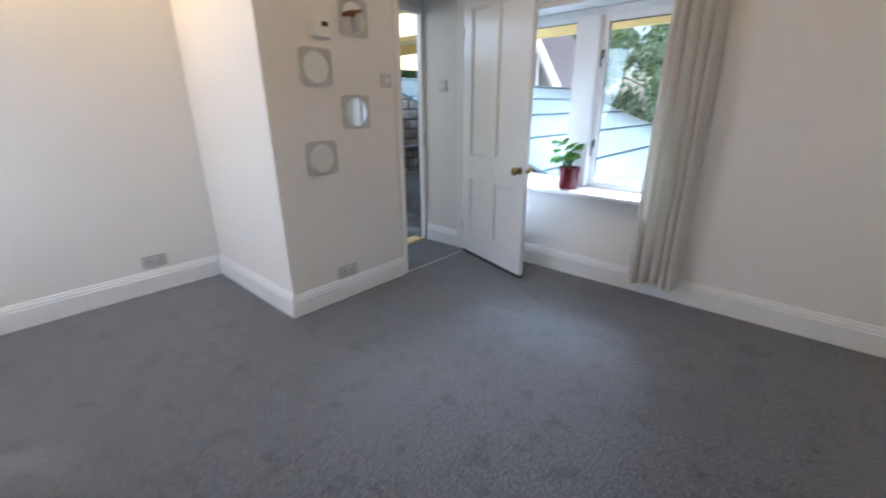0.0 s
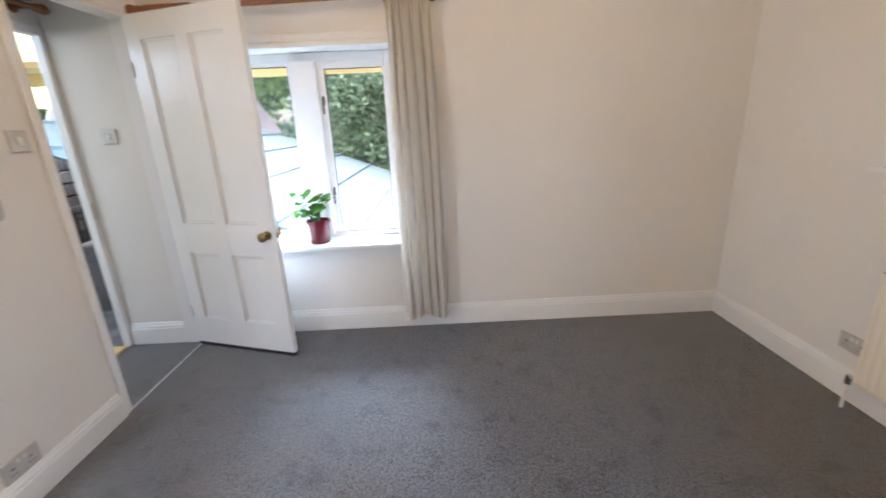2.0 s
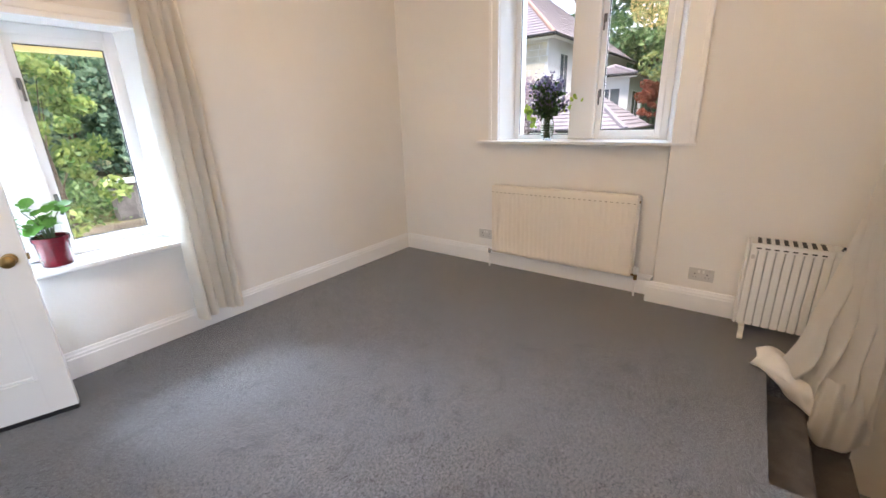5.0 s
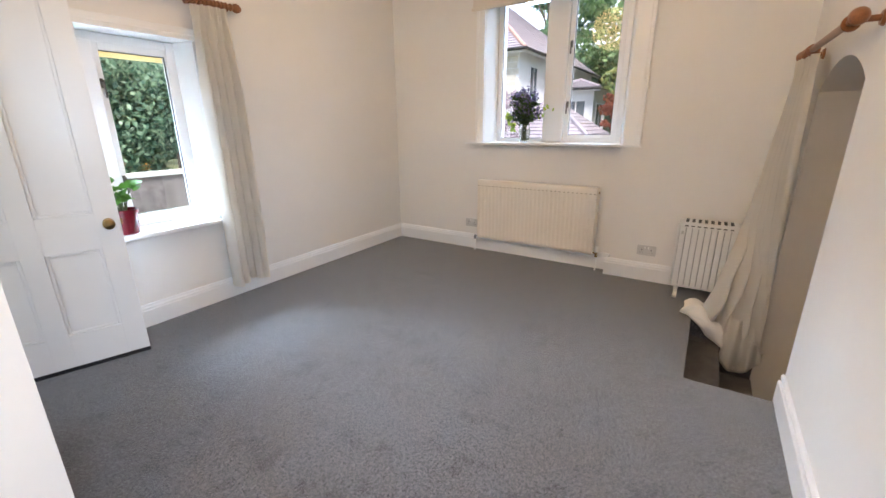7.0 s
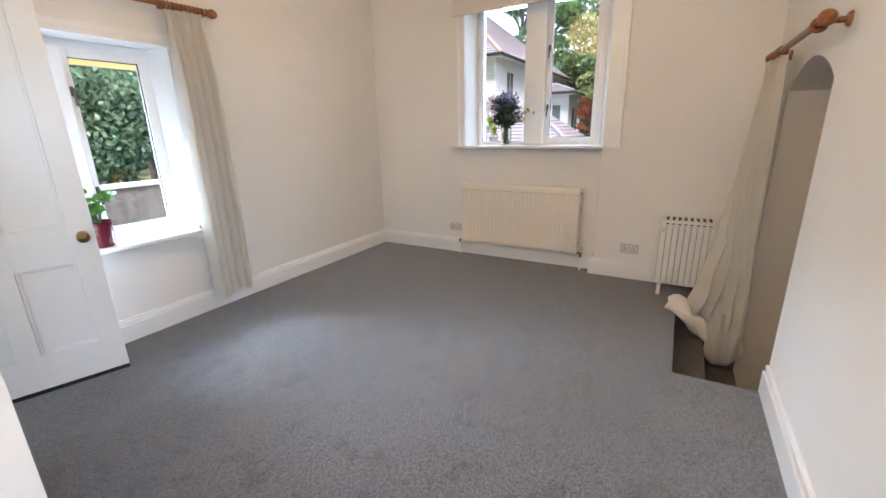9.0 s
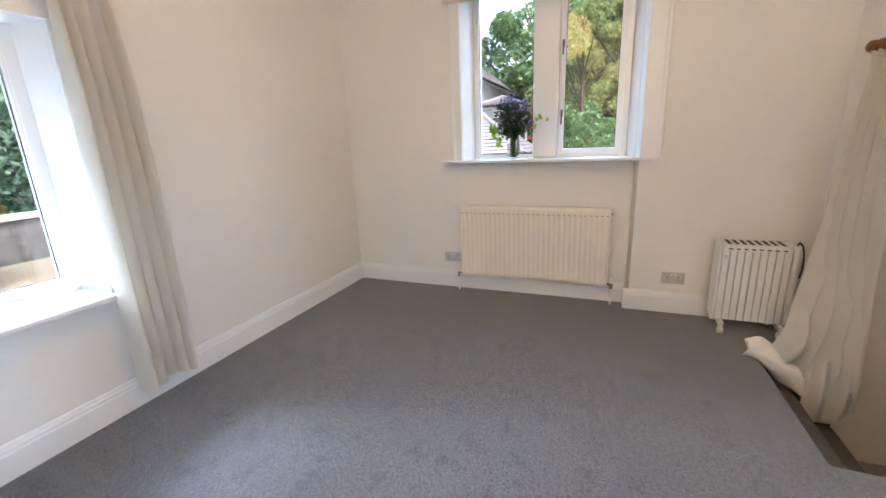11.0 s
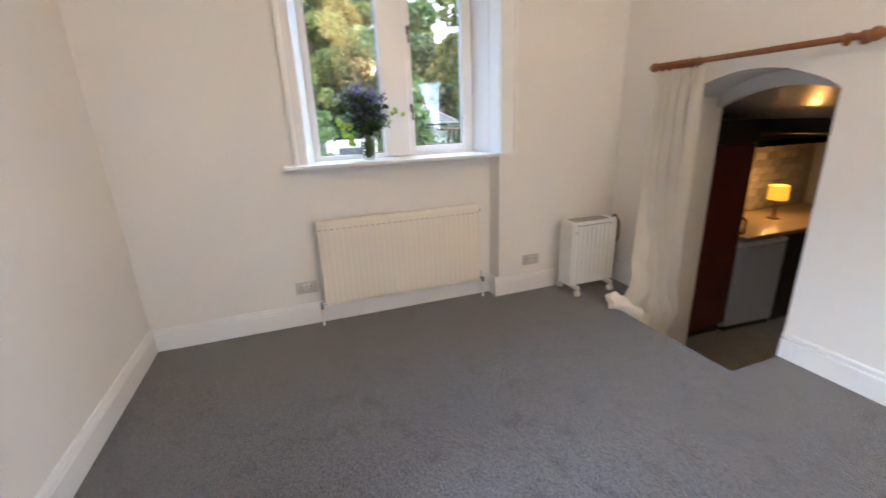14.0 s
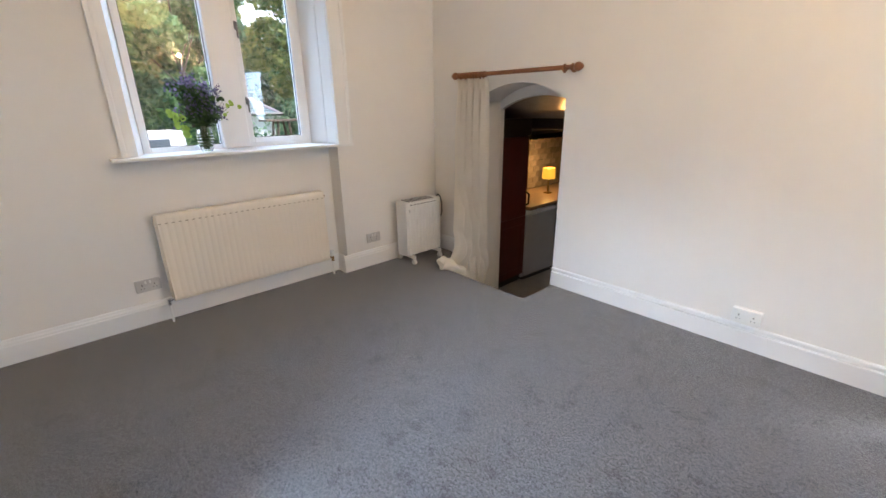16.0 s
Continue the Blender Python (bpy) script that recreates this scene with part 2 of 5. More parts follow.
def tube(bm, p0, p1, r0, r1=None, seg=12, caps=True):
    p0, p1 = Vector(p0), Vector(p1)
    d = p1 - p0
    m = Matrix.Translation((p0 + p1) / 2) @ d.to_track_quat("Z", "Y").to_matrix().to_4x4()
    return bmesh.ops.create_cone(bm, cap_ends=caps, segments=seg, radius1=r0, radius2=r0 if r1 is None else r1, depth=d.length, matrix=m)["verts"]


def lathe(bm, profile, m=None, seg=24):
    """A turned shape: profile of (radius, height)."""
    rings = []
    m = m or Matrix()
    for r, z in profile:
        rings.append([bm.verts.new(m @ Vector((r * math.cos(a), r * math.sin(a), z))) for a in [2 * math.pi * i / seg for i in range(seg)]])
    for a, b in zip(rings, rings[1:]):
        for i in range(seg):
            bm.faces.new((a[i], a[(i + 1) % seg], b[(i + 1) % seg], b[i]))
    if profile[0][0] > 1e-5:
        bm.faces.new(rings[0][::-1])
    if profile[-1][0] > 1e-5:
        bm.faces.new(rings[-1])


def sheet(bm, f, nu, nv, thick=0.0):
    """A surface from f(u, v) on a grid."""
    g = [[bm.verts.new(f(i / nu, j / nv)) for j in range(nv + 1)] for i in range(nu + 1)]
    for i in range(nu):
        for j in range(nv):
            bm.faces.new((g[i][j], g[i + 1][j], g[i + 1][j + 1], g[i][j + 1]))


def finish(name, bm, material, smooth=False):
    bmesh.ops.recalc_face_normals(bm, faces=bm.faces)
    me = bpy.data.meshes.new(name)
    bm.to_mesh(me)
    bm.free()
    me.materials.append(material)
    if smooth:
        me.shade_smooth()
        me.set_sharp_from_angle(angle=radians(35))
    return new(name, me)


def part(name, bm, material, parent, label="", smooth=False):
    ob = finish(name, bm, material, smooth)
    ob.parent = parent
    if label:
        ob["label"] = label
    return ob


def thing(name, label, category, m=None, group=""):
    ob = new(name)
    ob.empty_display_size = 0.1
    if m is not None:
        ob.matrix_world = m
    return tagged(ob, label, category, group)


def structure(name, bm, material, label, category):
    return tagged(finish(name, bm, material), label, category, kind="structure")


def B(*boxes, bevel=0.0):
    bm = bmesh.new()
    for b in boxes:
        box(bm, *b, bevel=bevel)
    return bm


# ---- room shell ----
XW, XE, YS, YN, H = -3.34, 1.42, -0.54, 2.98, 2.95
XP, YP, XS = -2.235, 1.205, 1.30      # pier face, pier's south face, east wall south of the window
XL = -2.74                            # outer doorway of the lobby
KF = -0.57                            # kitchen floor

bm = bmesh.new()
prism(bm, [(XW, -0.14), (XE + 0.02, -0.14), (XE + 0.02, YN + 0.02), (XP, YN + 0.02), (XP, YP), (XW, YP)], -0.16, 0)
prism(bm, [(XW, YS - 0.02), (-0.15, YS - 0.02), (-0.15, -0.14), (XW, -0.14)], -0.16, 0)
prism(bm, [(0.74, YS - 0.02), (XE, YS - 0.02), (XE, -0.14), (0.74, -0.14)], -0.16, 0)
bmesh.ops.remove_doubles(bm, verts=bm.verts, dist=0.0005)
structure("floor", bm, CARPET, "dark grey cut pile carpet brushed by footmarks", "carpet")
structure("floor_lobby", B((XL, XP - 0.004, 1.4, 2.9, -0.16, -0.004)), CARPET, "dark grey carpet in the small entrance lobby", "carpet")
structure("ceiling", B((XW - 0.3, XE + 0.4, YS - 0.4, YN + 0.4, H, H + 0.2)), CEIL, "plain white painted ceiling", "ceiling")

# west wall and the pier that holds the lobby
structure("wall_west", B((XW - 0.3, XW, YS - 0.36, YP, -0.7, H)), WALL, "off-white painted plaster wall", "wall")
bm = bmesh.new()
box(bm, XW - 0.3, XP, YP, YP + 0.15, -0.7, H)                 # south face
box(bm, XP - 0.1, XP, YP + 0.15, 2.15, -0.16, H)             # beside the doorway
box(bm, XP - 0.1, XP, 2.15, 2.885, 2.035, H)                 # over the doorway
box(bm, XP - 0.1, XP, 2.885, YN, -0.16, H)
structure("wall_pier", bm, WALL, "white painted plaster wall beside the doorway", "wall")
bm = bmesh.new()
box(bm, XL - 0.05, XL, YP + 0.15, 1.95, -0.7, 2.3)
box(bm, XL - 0.05, XL, 1.95, 2.888, 2.0, 2.3)
box(bm, XL - 0.05, XL, 2.888, 3.0, -0.7, 2.3)
box(bm, XL, XP - 0.1, 2.9, 3.1, -0.16, 2.3)
box(bm, XL - 0.05, XP - 0.1, YP + 0.15, 3.1, 2.3, 2.4)
structure("wall_lobby", bm, WALL, "white painted lobby wall with an outer doorway", "wall")

# north wall with window 1, splayed opening
W1A, W1B, W1S, W1H = -1.93, -0.765, 0.62, 1.85
bm = bmesh.new()
prism(bm, [(XP - 0.6, YN), (W1A, YN), (W1A + 0.04, 3.14), (W1A + 0.04, 3.32), (XP - 0.6, 3.32)], -0.7, H)
prism(bm, [(W1B, YN), (XE + 0.38, YN), (XE + 0.38, 3.32), (W1B - 0.04, 3.32), (W1B - 0.04, 3.14)], -0.7, H)
box(bm, W1A, W1B, YN, 3.32, -0.7, W1S)
box(bm, W1A, W1B, YN, 3.32, W1H, H)
structure("wall_north", bm, WALL, "off-white painted plaster wall round a window", "wall")

# east wall with window 2, thicker south of the window
W2S, W2H = 1.10, 2.45
bm = bmesh.new()
prism(bm, [(XE, YN), (XE, 1.87), (1.60, 1.82), (1.80, 1.82), (1.80, YN)], -0.7, H)
prism(bm, [(XS, YS - 0.36), (1.80, YS - 0.36), (1.80, 0.61), (1.60, 0.61), (XE, 0.56), (XE, 0.555), (XS, 0.535)], -0.7, W2H)
prism(bm, [(XS, YS - 0.36), (1.80, YS - 0.36), (1.80, 0.555), (XS, 0.555)], W2H, H)
box(bm, XE, 1.80, 0.555, 1.87, -0.7, W2S)
box(bm, XE, 1.80, 0.555, 1.87, W2H, H)
structure("wall_east", bm, WALL, "warm off-white plaster wall with a deep window recess", "wall")


# south wall with the arched opening
def arch_wall(bm, x0, x1, y0, y1, zs, rise, zb, zt, a, b):
    """A wall from x0 to x1 with a segmental arch between a and b."""
    box(bm, x0, a, y0, y1, zb, zt)
    box(bm, b, x1, y0, y1, zb, zt)
    n, half = 20, (b - a) / 2
    rad = (half * half + rise * rise) / (2 * rise)
    pts = []
    for i in range(n + 1):
        x = a + (b - a) * i / n
        pts.append((x, zs + math.sqrt(max(0, rad * rad - (x - (a + b) / 2) ** 2)) - (rad - rise)))
    for (xa, za), (xb, zb2) in zip(pts, pts[1:]):
        v = [bm.verts.new(p) for p in ((xa, y0, za), (xb, y0, zb2), (xb, y0, zt), (xa, y0, zt), (xa, y1, za), (xb, y1, zb2), (xb, y1, zt), (xa, y1, zt))]
        for f in ((0, 1, 2, 3), (7, 6, 5, 4), (0, 4, 5, 1), (3, 2, 6, 7)):
            bm.faces.new([v[k] for k in f])
    bmesh.ops.remove_doubles(bm, verts=bm.verts, dist=0.0005)


# out of view, cut for the added window
SWX0, SWX1 = -3.05, -2.45      # opening near the west end
bm = bmesh.new()
arch_wall(bm, SWX1, XS + 0.02, -0.86, YS, 1.455, 0.13, -0.7, H, -0.135, 0.735)
structure("wall_south", bm, WALL, "white painted wall with a low arched opening", "wall")
bm = bmesh.new()
arch_wall(bm, SWX1, XS + 0.02, -0.92, -0.862, 1.385, 0.11, -0.7, H, -0.135, 0.735)
structure("wall_south_inner", bm, WALL, "grey-white plaster inner ring of the arch", "wall")
bm = bmesh.new()
box(bm, XW - 0.3, SWX0, -0.90, YS, -0.7, H)
box(bm, SWX0, SWX1, -0.90, YS, -0.7, 0.75)
box(bm, SWX0, SWX1, -0.90, YS, 2.2, H)
structure("wall_south_west", bm, WALL, "white painted plaster wall", "wall")


# skirting: a board with a moulded top, swept along straight runs
def skirting(x0, y0, x1, y1, nx, ny, h=0.155, name="baseboard", gap=False):
    """From (x0, y0) to (x1, y1); (nx, ny) points into the room."""
    prof = [(0, 0), (0.020, 0), (0.020, h - 0.042), (0.016, h - 0.036), (0.016, h - 0.024), (0.011, h - 0.016), (0.009, h - 0.004), (0.006, h), (0, h)]
    if gap:
        prof = [(0, 0), (0.022, 0), (0.022, h - 0.038), (0.020, h - 0.035), (0.002, h - 0.034), (0.002, h - 0.022), (0.014, h - 0.021), (0.015, h - 0.008), (0.010, h), (0, h)]
    bm = bmesh.new()
    rows = []
    for x, y in ((x0, y0), (x1, y1)):
        rows.append([bm.verts.new((x + nx * d, y + ny * d, z + 0.001)) for d, z in prof])
    n = len(prof)
    for i in range(n):
        bm.faces.new((rows[0][i], rows[0][(i + 1) % n], rows[1][(i + 1) % n], rows[1][i]))
    bm.faces.new(rows[0])
    bm.faces.new(rows[1][::-1])
    return structure(name, bm, GLOSS, "white gloss painted skirting board with moulded top", "skirting board")


skirting(XW, YS + 0.02, XW, YP - 0.02, 1, 0)
skirting(XW, YP, XP + 0.02, YP, 0, -1)
skirting(XP, YP, XP, 2.111, 1, 0, 0.14)
skirting(XP + 0.02, YN, XE, YN, 0, -1)
skirting(XE, 0.555, XE, YN - 0.02, -1, 0)
skirting(XS, -0.52, XS, 0.575, -1, 0)
skirting(XS + 0.004, 0.555, XE - 0.02, 0.555, 0, 1)
skirting(XW + 0.02, YS, -0.137, YS, 0, 1, 0.15, gap=True)
skirting(0.95, YS, XS - 0.02, YS, 0, 1, 0.145)
skirting(XL + 0.03, 2.9, XP - 0.1, 2.9, 0, -1)

# ---- inner doorway, door, lobby ----
bm = B((XP, XP + 0.012, 2.112, 2.150, 0.002, 2.035), (XP, XP + 0.012, 2.112, 2.93, 2.035, 2.09), bevel=0.003)
box(bm, XP - 0.1, XP + 0.006, 2.148, 2.164, 0.002, 2.03)
box(bm, XP - 0.1, XP + 0.006, 2.164, 2.872, 2.018, 2.034)
box(bm, XP - 0.1, XP + 0.006, 2.872, 2.888, 0.002, 2.03)
tagged(finish("door_frame", bm, GLOSS), "white gloss painted wooden door frame", "door frame", kind="structure")
tagged(finish("strike_plate", B((XP - 0.02, XP + 0.004, 2.164, 2.167, 0.87, 1.0)), BRASS), "dull brass strike plate set in the door frame", "strike plate")
structure("threshold_strip", B((XP - 0.006, XP + 0.006, 2.165, 2.87, 0.0, 0.004), bevel=0.001), STEEL, "thin metal carpet strip across the doorway", "threshold")

d_ang = math.degrees(math.atan2(2.64 - 2.868, -1.51 + 2.24))
DW, DT = 0.768, 0.036
door = thing("door", "white four-panel wooden door standing open into the room", "door", pose(-2.24, 2.868, 0, 0, 0, d_ang))
bm = bmesh.new()
for a, b in ((0, 0.105), (DW - 0.105, DW), (DW / 2 - 0.045, DW / 2 + 0.045)):
    box(bm, a, b, -DT / 2, DT / 2, 0.024, 2.03, bevel=0.002)
for z0, z1 in ((0.024, 0.21), (0.665, 0.86), (1.90, 2.03)):
    box(bm, 0.1, DW - 0.1, -DT / 2 + 0.0006, DT / 2 - 0.0006, z0, z1)
part("frame", bm, GLOSS, door)
for a, b in ((0.105, DW / 2 - 0.045), (DW / 2 + 0.045, DW - 0.105)):
    for z0, z1 in ((0.21, 0.665), (0.86, 1.90)):
        bm = B((a - 0.004, b + 0.004, -0.006, 0.006, z0 - 0.004, z1 + 0.004))
        for s in (-1, 1):
            y0, y1 = s * 0.006, s * 0.0115
            w = 0.016
            for q in ((a, a + w, z0, z1), (b - w, b, z0, z1), (a + w, b - w, z0, z0 + w), (a + w, b - w, z1 - w, z1)):
                box(bm, q[0], q[1], min(y0, y1), max(y0, y1), q[2], q[3], bevel=0.004)
        part("panel", bm, GLOSS, door)
part("draught_strip", B((0.0, DW, -0.016, 0.016, 0.001, 0.0235)), BLACK, door, "black draught strip along the foot")
for s in (-1, 1):
    bm = bmesh.new()
    lathe(bm, [(0.0, 0), (0.027, 0), (0.027, 0.004), (0.012, 0.008), (0.011, 0.026), (0.020, 0.032), (0.028, 0.044), (0.027, 0.056), (0.015, 0.064), (0.0, 0.066)], pose(DW - 0.052, s * DT / 2, 0.80, -s * 90))
    part("knob", bm, BRASS, door, "worn round brass knob", smooth=True)
part("latch", B((DW, DW + 0.010, -0.008, 0.008, 0.785, 0.815), bevel=0.002), BRASS, door)
for z in (0.25, 1.75):
    bm = bmesh.new()
    tube(bm, (0.0, -DT / 2 - 0.004, z - 0.04), (0.0, -DT / 2 - 0.004, z + 0.04), 0.006)
    part("hinge", bm, GLOSS, door)

# outer doorway of the lobby
bm = B((XL - 0.04, XL + 0.012, 2.868, 2.898, 0, 2.0), (XL - 0.04, XL + 0.012, 1.95, 2.0, 0, 2.0), (XL - 0.04, XL + 0.012, 2.0, 2.868, 1.95, 2.0), bevel=0.004)
structure("outer_door_frame", bm, GLOSS, "white painted frame of the outer doorway", "door frame")
structure("outer_threshold", B((XL - 0.12, XL + 0.0, 2.0, 2.85, -0.05, 0.012), bevel=0.003), EAVE, "pale wooden threshold of the outer doorway", "threshold")
tagged(finish("hinge", B((XL + 0.012, XL + 0.016, 2.872, 2.89, 0.9, 1.0)), STEEL), "steel hinge plate on the outer door frame", "hinge")


# ---- switches, sockets, thermostat, mirrors ----
def socket(m, label, double=True):
    w = 0.146 if double else 0.086
    t = thing("wall_socket" if double else "light_switch", label, "socket" if double else "switch", m)
    part("plate", B((-w / 2, w / 2, -0.009, 0, -0.043, 0.043), bevel=0.003), STEEL, t)
    if double:
        for cx in (-0.036, 0.036):
            bm = B((cx - 0.003, cx + 0.003, -0.0098, -0.0088, 0.0, 0.010), (cx - 0.012, cx - 0.006, -0.0098, -0.0088, -0.02, -0.016), (cx + 0.006, cx + 0.012, -0.0098, -0.0088, -0.02, -0.016))
            part("pin_holes", bm, DARKSLOT, t)
            part("rocker", B((cx * 0.35 - 0.006, cx * 0.35 + 0.006, -0.013, -0.009, 0.014, 0.034), bevel=0.002), PLASTIC, t)
    else:
        part("rocker", B((-0.012, 0.012, -0.014, -0.009, -0.016, 0.016), bevel=0.003), PLASTIC, t)
    return t


# the plate faces local -y
socket(pose(XP, 1.615, 0.185, 0, 0, 90), "brushed steel double socket just above the skirting")
socket(pose(XW, 0.78, 0.222, 0, 0, 90), "brushed steel double socket on the alcove wall")
socket(pose(XE, 1.995, 0.28, 0, 0, -90), "brushed steel double socket half behind the radiator")
socket(pose(XS, 0.25, 0.266, 0, 0, -90), "brushed steel double socket beside the oil heater")
bs = socket(pose(-1.468, YS + 0.030, 0.215, 0, 0, 180), "white double socket on a surface box above the skirting")
part("back_box", B((-0.071, 0.071, 0.0, 0.030, -0.041, 0.041), bevel=0.004), PLASTIC, bs, "white plastic back box")
for child in bs.children:
    if child.name.startswith("plate"):
        child.data.materials[0] = PLASTIC
sw = socket(pose(XP, 2.032, 1.39, 0, 0, 90), "brushed steel light switch beside the doorway", False)
socket(pose(-2.51, 2.9, 1.395), "white plastic light switch in the lobby", False)
tagged(finish("blank_plate", B((XW, XW + 0.006, 0.755, 0.84, 1.21, 1.295), bevel=0.002), WALL), "painted-over blank plate on the alcove wall", "wall plate")

th = thing("thermostat", "white plastic room thermostat with a small display", "thermostat", pose(XP, 1.572, 1.642, 0, 0, 90))
part("case", B((-0.058, 0.058, -0.028, 0, -0.046, 0.046), bevel=0.006), PLASTIC, th)
part("display", B((-0.005, 0.034, -0.030, -0.027, 0.008, 0.032)), LCD, th, "dark grey display")


def wall_mirror(y, z):
    t = thing("wall_mirror", "small square grey-framed wall mirror with a round glass", "mirror", pose(XP, y, z, 0, 0, 90), "round mirrors on the wall")
    s, r, n = 0.1, 0.083, 48
    bm = bmesh.new()
    # frame: a rounded square with a round hole
    for yy in (-0.012,):
        o, i2 = [], []
        for k in range(n):
            a = 2 * math.pi * (k + 0.5) / n
            c, q = math.cos(a), math.sin(a)
            e = (abs(c) ** 9 + abs(q) ** 9) ** (-1 / 9)
            o.append((bm.verts.new((s * c * e, yy, s * q * e)), bm.verts.new((s * c * e, 0, s * q * e))))
            i2.append((bm.verts.new((r * c, yy, r * q)), bm.verts.new((r * c, -0.004, r * q))))
        for k in range(n):
            j = (k + 1) % n
            bm.faces.new((o[k][0], o[j][0], i2[j][0], i2[k][0]))
            bm.faces.new((o[k][0], o[k][1], o[j][1], o[j][0]))
            bm.faces.new((i2[k][0], i2[j][0], i2[j][1], i2[k][1]))
    part("frame", bm, TILEFRAME, t)
    bm = bmesh.new()
    tube(bm, (0, -0.006, 0), (0, -0.001, 0), r + 0.002, seg=48)
    part("glass", bm, MIRROR, t, "round mirror glass")


for y, z in ((1.521, 1.443), (1.80, 1.722), (1.776, 1.20), (1.504, 0.943)):
    wall_mirror(y, z)


# ---- windows ----
def frame_ring(bm, a0, a1, z0, z1, w, d0, d1, axis, bevel=0.004, wb=None):
    """A rectangular frame; axis 'x': lies in a wall along x, depth in y."""
    wb = wb or w
    for q in ((a0, a0 + w, z0, z1), (a1 - w, a1, z0, z1), (a0 + w, a1 - w, z0, z0 + wb), (a0 + w, a1 - w, z1 - w, z1)):
        if axis == "x":
            box(bm, q[0], q[1], d0, d1, q[2], q[3], bevel=bevel)
        else:
            box(bm, d0, d1, q[0], q[1], q[2], q[3], bevel=bevel)


def pane(name, b, parent):
    ob = part(name, B(b), GLASS, parent)
    ob.visible_shadow = False
    return ob


def handle(parent, m, name="stay"):
    bm = B((-0.009, 0.009, -0.008, 0, -0.028, 0.028), bevel=0.003)
    tube(bm, (0, -0.008, 0.012), (0, -0.028, 0.012), 0.005, seg=10)
    box(bm, -0.006, 0.006, -0.036, -0.026, -0.085, 0.018, bevel=0.003)
    ob = part(name, bm, IRON, parent, "dull metal casement fastener")
    ob.matrix_basis = m
    return ob


# window 1, in the north wall
w1 = tagged(thing("window_1", "white painted two-light window with a casement", "window"), kind="structure")
bm = bmesh.new()
frame_ring(bm, W1A + 0.035, W1B - 0.035, 0.64, W1H - 0.002, 0.055, 3.14, 3.22, "x", wb=0.04)
part("window_frame", bm, GLOSS, w1)
part("mullion", B((-1.455, -1.285, 3.10, 3.21, 0.66, 1.80), bevel=0.008), GLOSS, w1)
bm = bmesh.new()
frame_ring(bm, -1.285, -0.825, 0.685, 1.795, 0.042, 3.142, 3.19, "x")
part("casement", bm, GLOSS, w1)
bm = bmesh.new()
frame_ring(bm, -1.85, -1.455, 0.685, 1.795, 0.02, 3.145, 3.19, "x")
part("fixed_light", bm, GLOSS, w1)
pane("pane", (-1.25, -0.86, 3.166, 3.172, 0.72, 1.76), w1)
pane("pane", (-1.835, -1.468, 3.166, 3.172, 0.70, 1.78), w1)
for a, b, z0, z1 in ((-1.244, -0.866, 0.726, 1.754), (-1.836, -1.474, 0.704, 1.776)):
    bm = bmesh.new()
    frame_ring(bm, a, b, z0, z1, 0.006, 3.158, 3.166, "x", bevel=0.0)
    part("gasket", bm, DARKSLOT, w1, "dark sealing strip round the pane")
handle(w1, pose(-1.262, 3.142, 0.97))
handle(w1, pose(-1.262, 3.142, 1.56))
bm = B((W1A - 0.05, W1B - 0.035, 2.872, 3.145, 0.622, 0.65), bevel=0.008)
part("window_sill", bm, GLOSS, w1)
bm = B((W1A - 0.075, W1B + 0.075, 2.952, YN, W1H, W1H + 0.03), bevel=0.004)
box(bm, W1A - 0.085, W1B + 0.085, 2.962, YN, W1H + 0.03, W1H + 0.075, bevel=0.006)
box(bm, W1B, W1B + 0.07, 2.962, YN, 0.66, W1H, bevel=0.004)
box(bm, W1A - 0.07, W1A, 2.962, YN, 0.66, W1H, bevel=0.004)
part("architrave", bm, GLOSS, w1)

# window 2, in the east wall
w2 = tagged(thing("window_2", "tall white painted two-light window with a deep sill", "window"), kind="structure")
bm = bmesh.new()
frame_ring(bm, 0.612, 1.818, 1.125, W2H - 0.002, 0.045, 1.60, 1.68, "y", wb=0.04)
part("window_frame", bm, GLOSS, w2)
part("mullion", B((1.56, 1.67, 1.125, 1.322, 1.135, 2.42), bevel=0.012), GLOSS, w2)
bm = bmesh.new()
frame_ring(bm, 0.655, 1.123, 1.158, 2.415, 0.042, 1.594, 1.65, "y")
part("casement", bm, GLOSS, w2)
pane("pane", (1.617, 1.623, 0.69, 1.083, 1.195, 2.38), w2)
pane("pane", (1.617, 1.623, 1.32, 1.778, 1.16, 2.42), w2)
for a, b, z0, z1 in ((0.696, 1.082, 1.199, 2.374), (1.321, 1.774, 1.164, 2.406)):
    bm = bmesh.new()
    frame_ring(bm, a, b, z0, z1, 0.005, 1.609, 1.617, "y", bevel=0.0)
    part("gasket", bm, DARKSLOT, w2, "dark sealing strip round the pane")
handle(w2, pose(1.594, 1.10, 1.47, 0, 0, -90))
handle(w2, pose(1.594, 1.10, 1.98, 0, 0, -90))
bm = bmesh.new()
prism(bm, [(1.272, 0.392), (1.299, 0.392), (1.299, 0.54), (1.60, 0.62), (1.60, 1.81), (1.418, 1.862), (1.418, 2.022), (1.292, 2.022)], 1.112, 1.130)
part("window_sill", bm, GLOSS, w2)
bm = bmesh.new()
box(bm, 1.398, XE, 1.872, 1.955, 1.128, W2H + 0.08, bevel=0.005)
box(bm, 1.392, XE, 1.93, 1.960, 1.128, W2H + 0.08, bevel=0.005)
box(bm, 1.280, XS, 0.42, 0.533, 1.128, W2H + 0.08, bevel=0.005)
box(bm, 1.274, XS, 0.40, 0.43, 1.128, W2H + 0.08, bevel=0.005)
part("architrave", bm, GLOSS, w2)

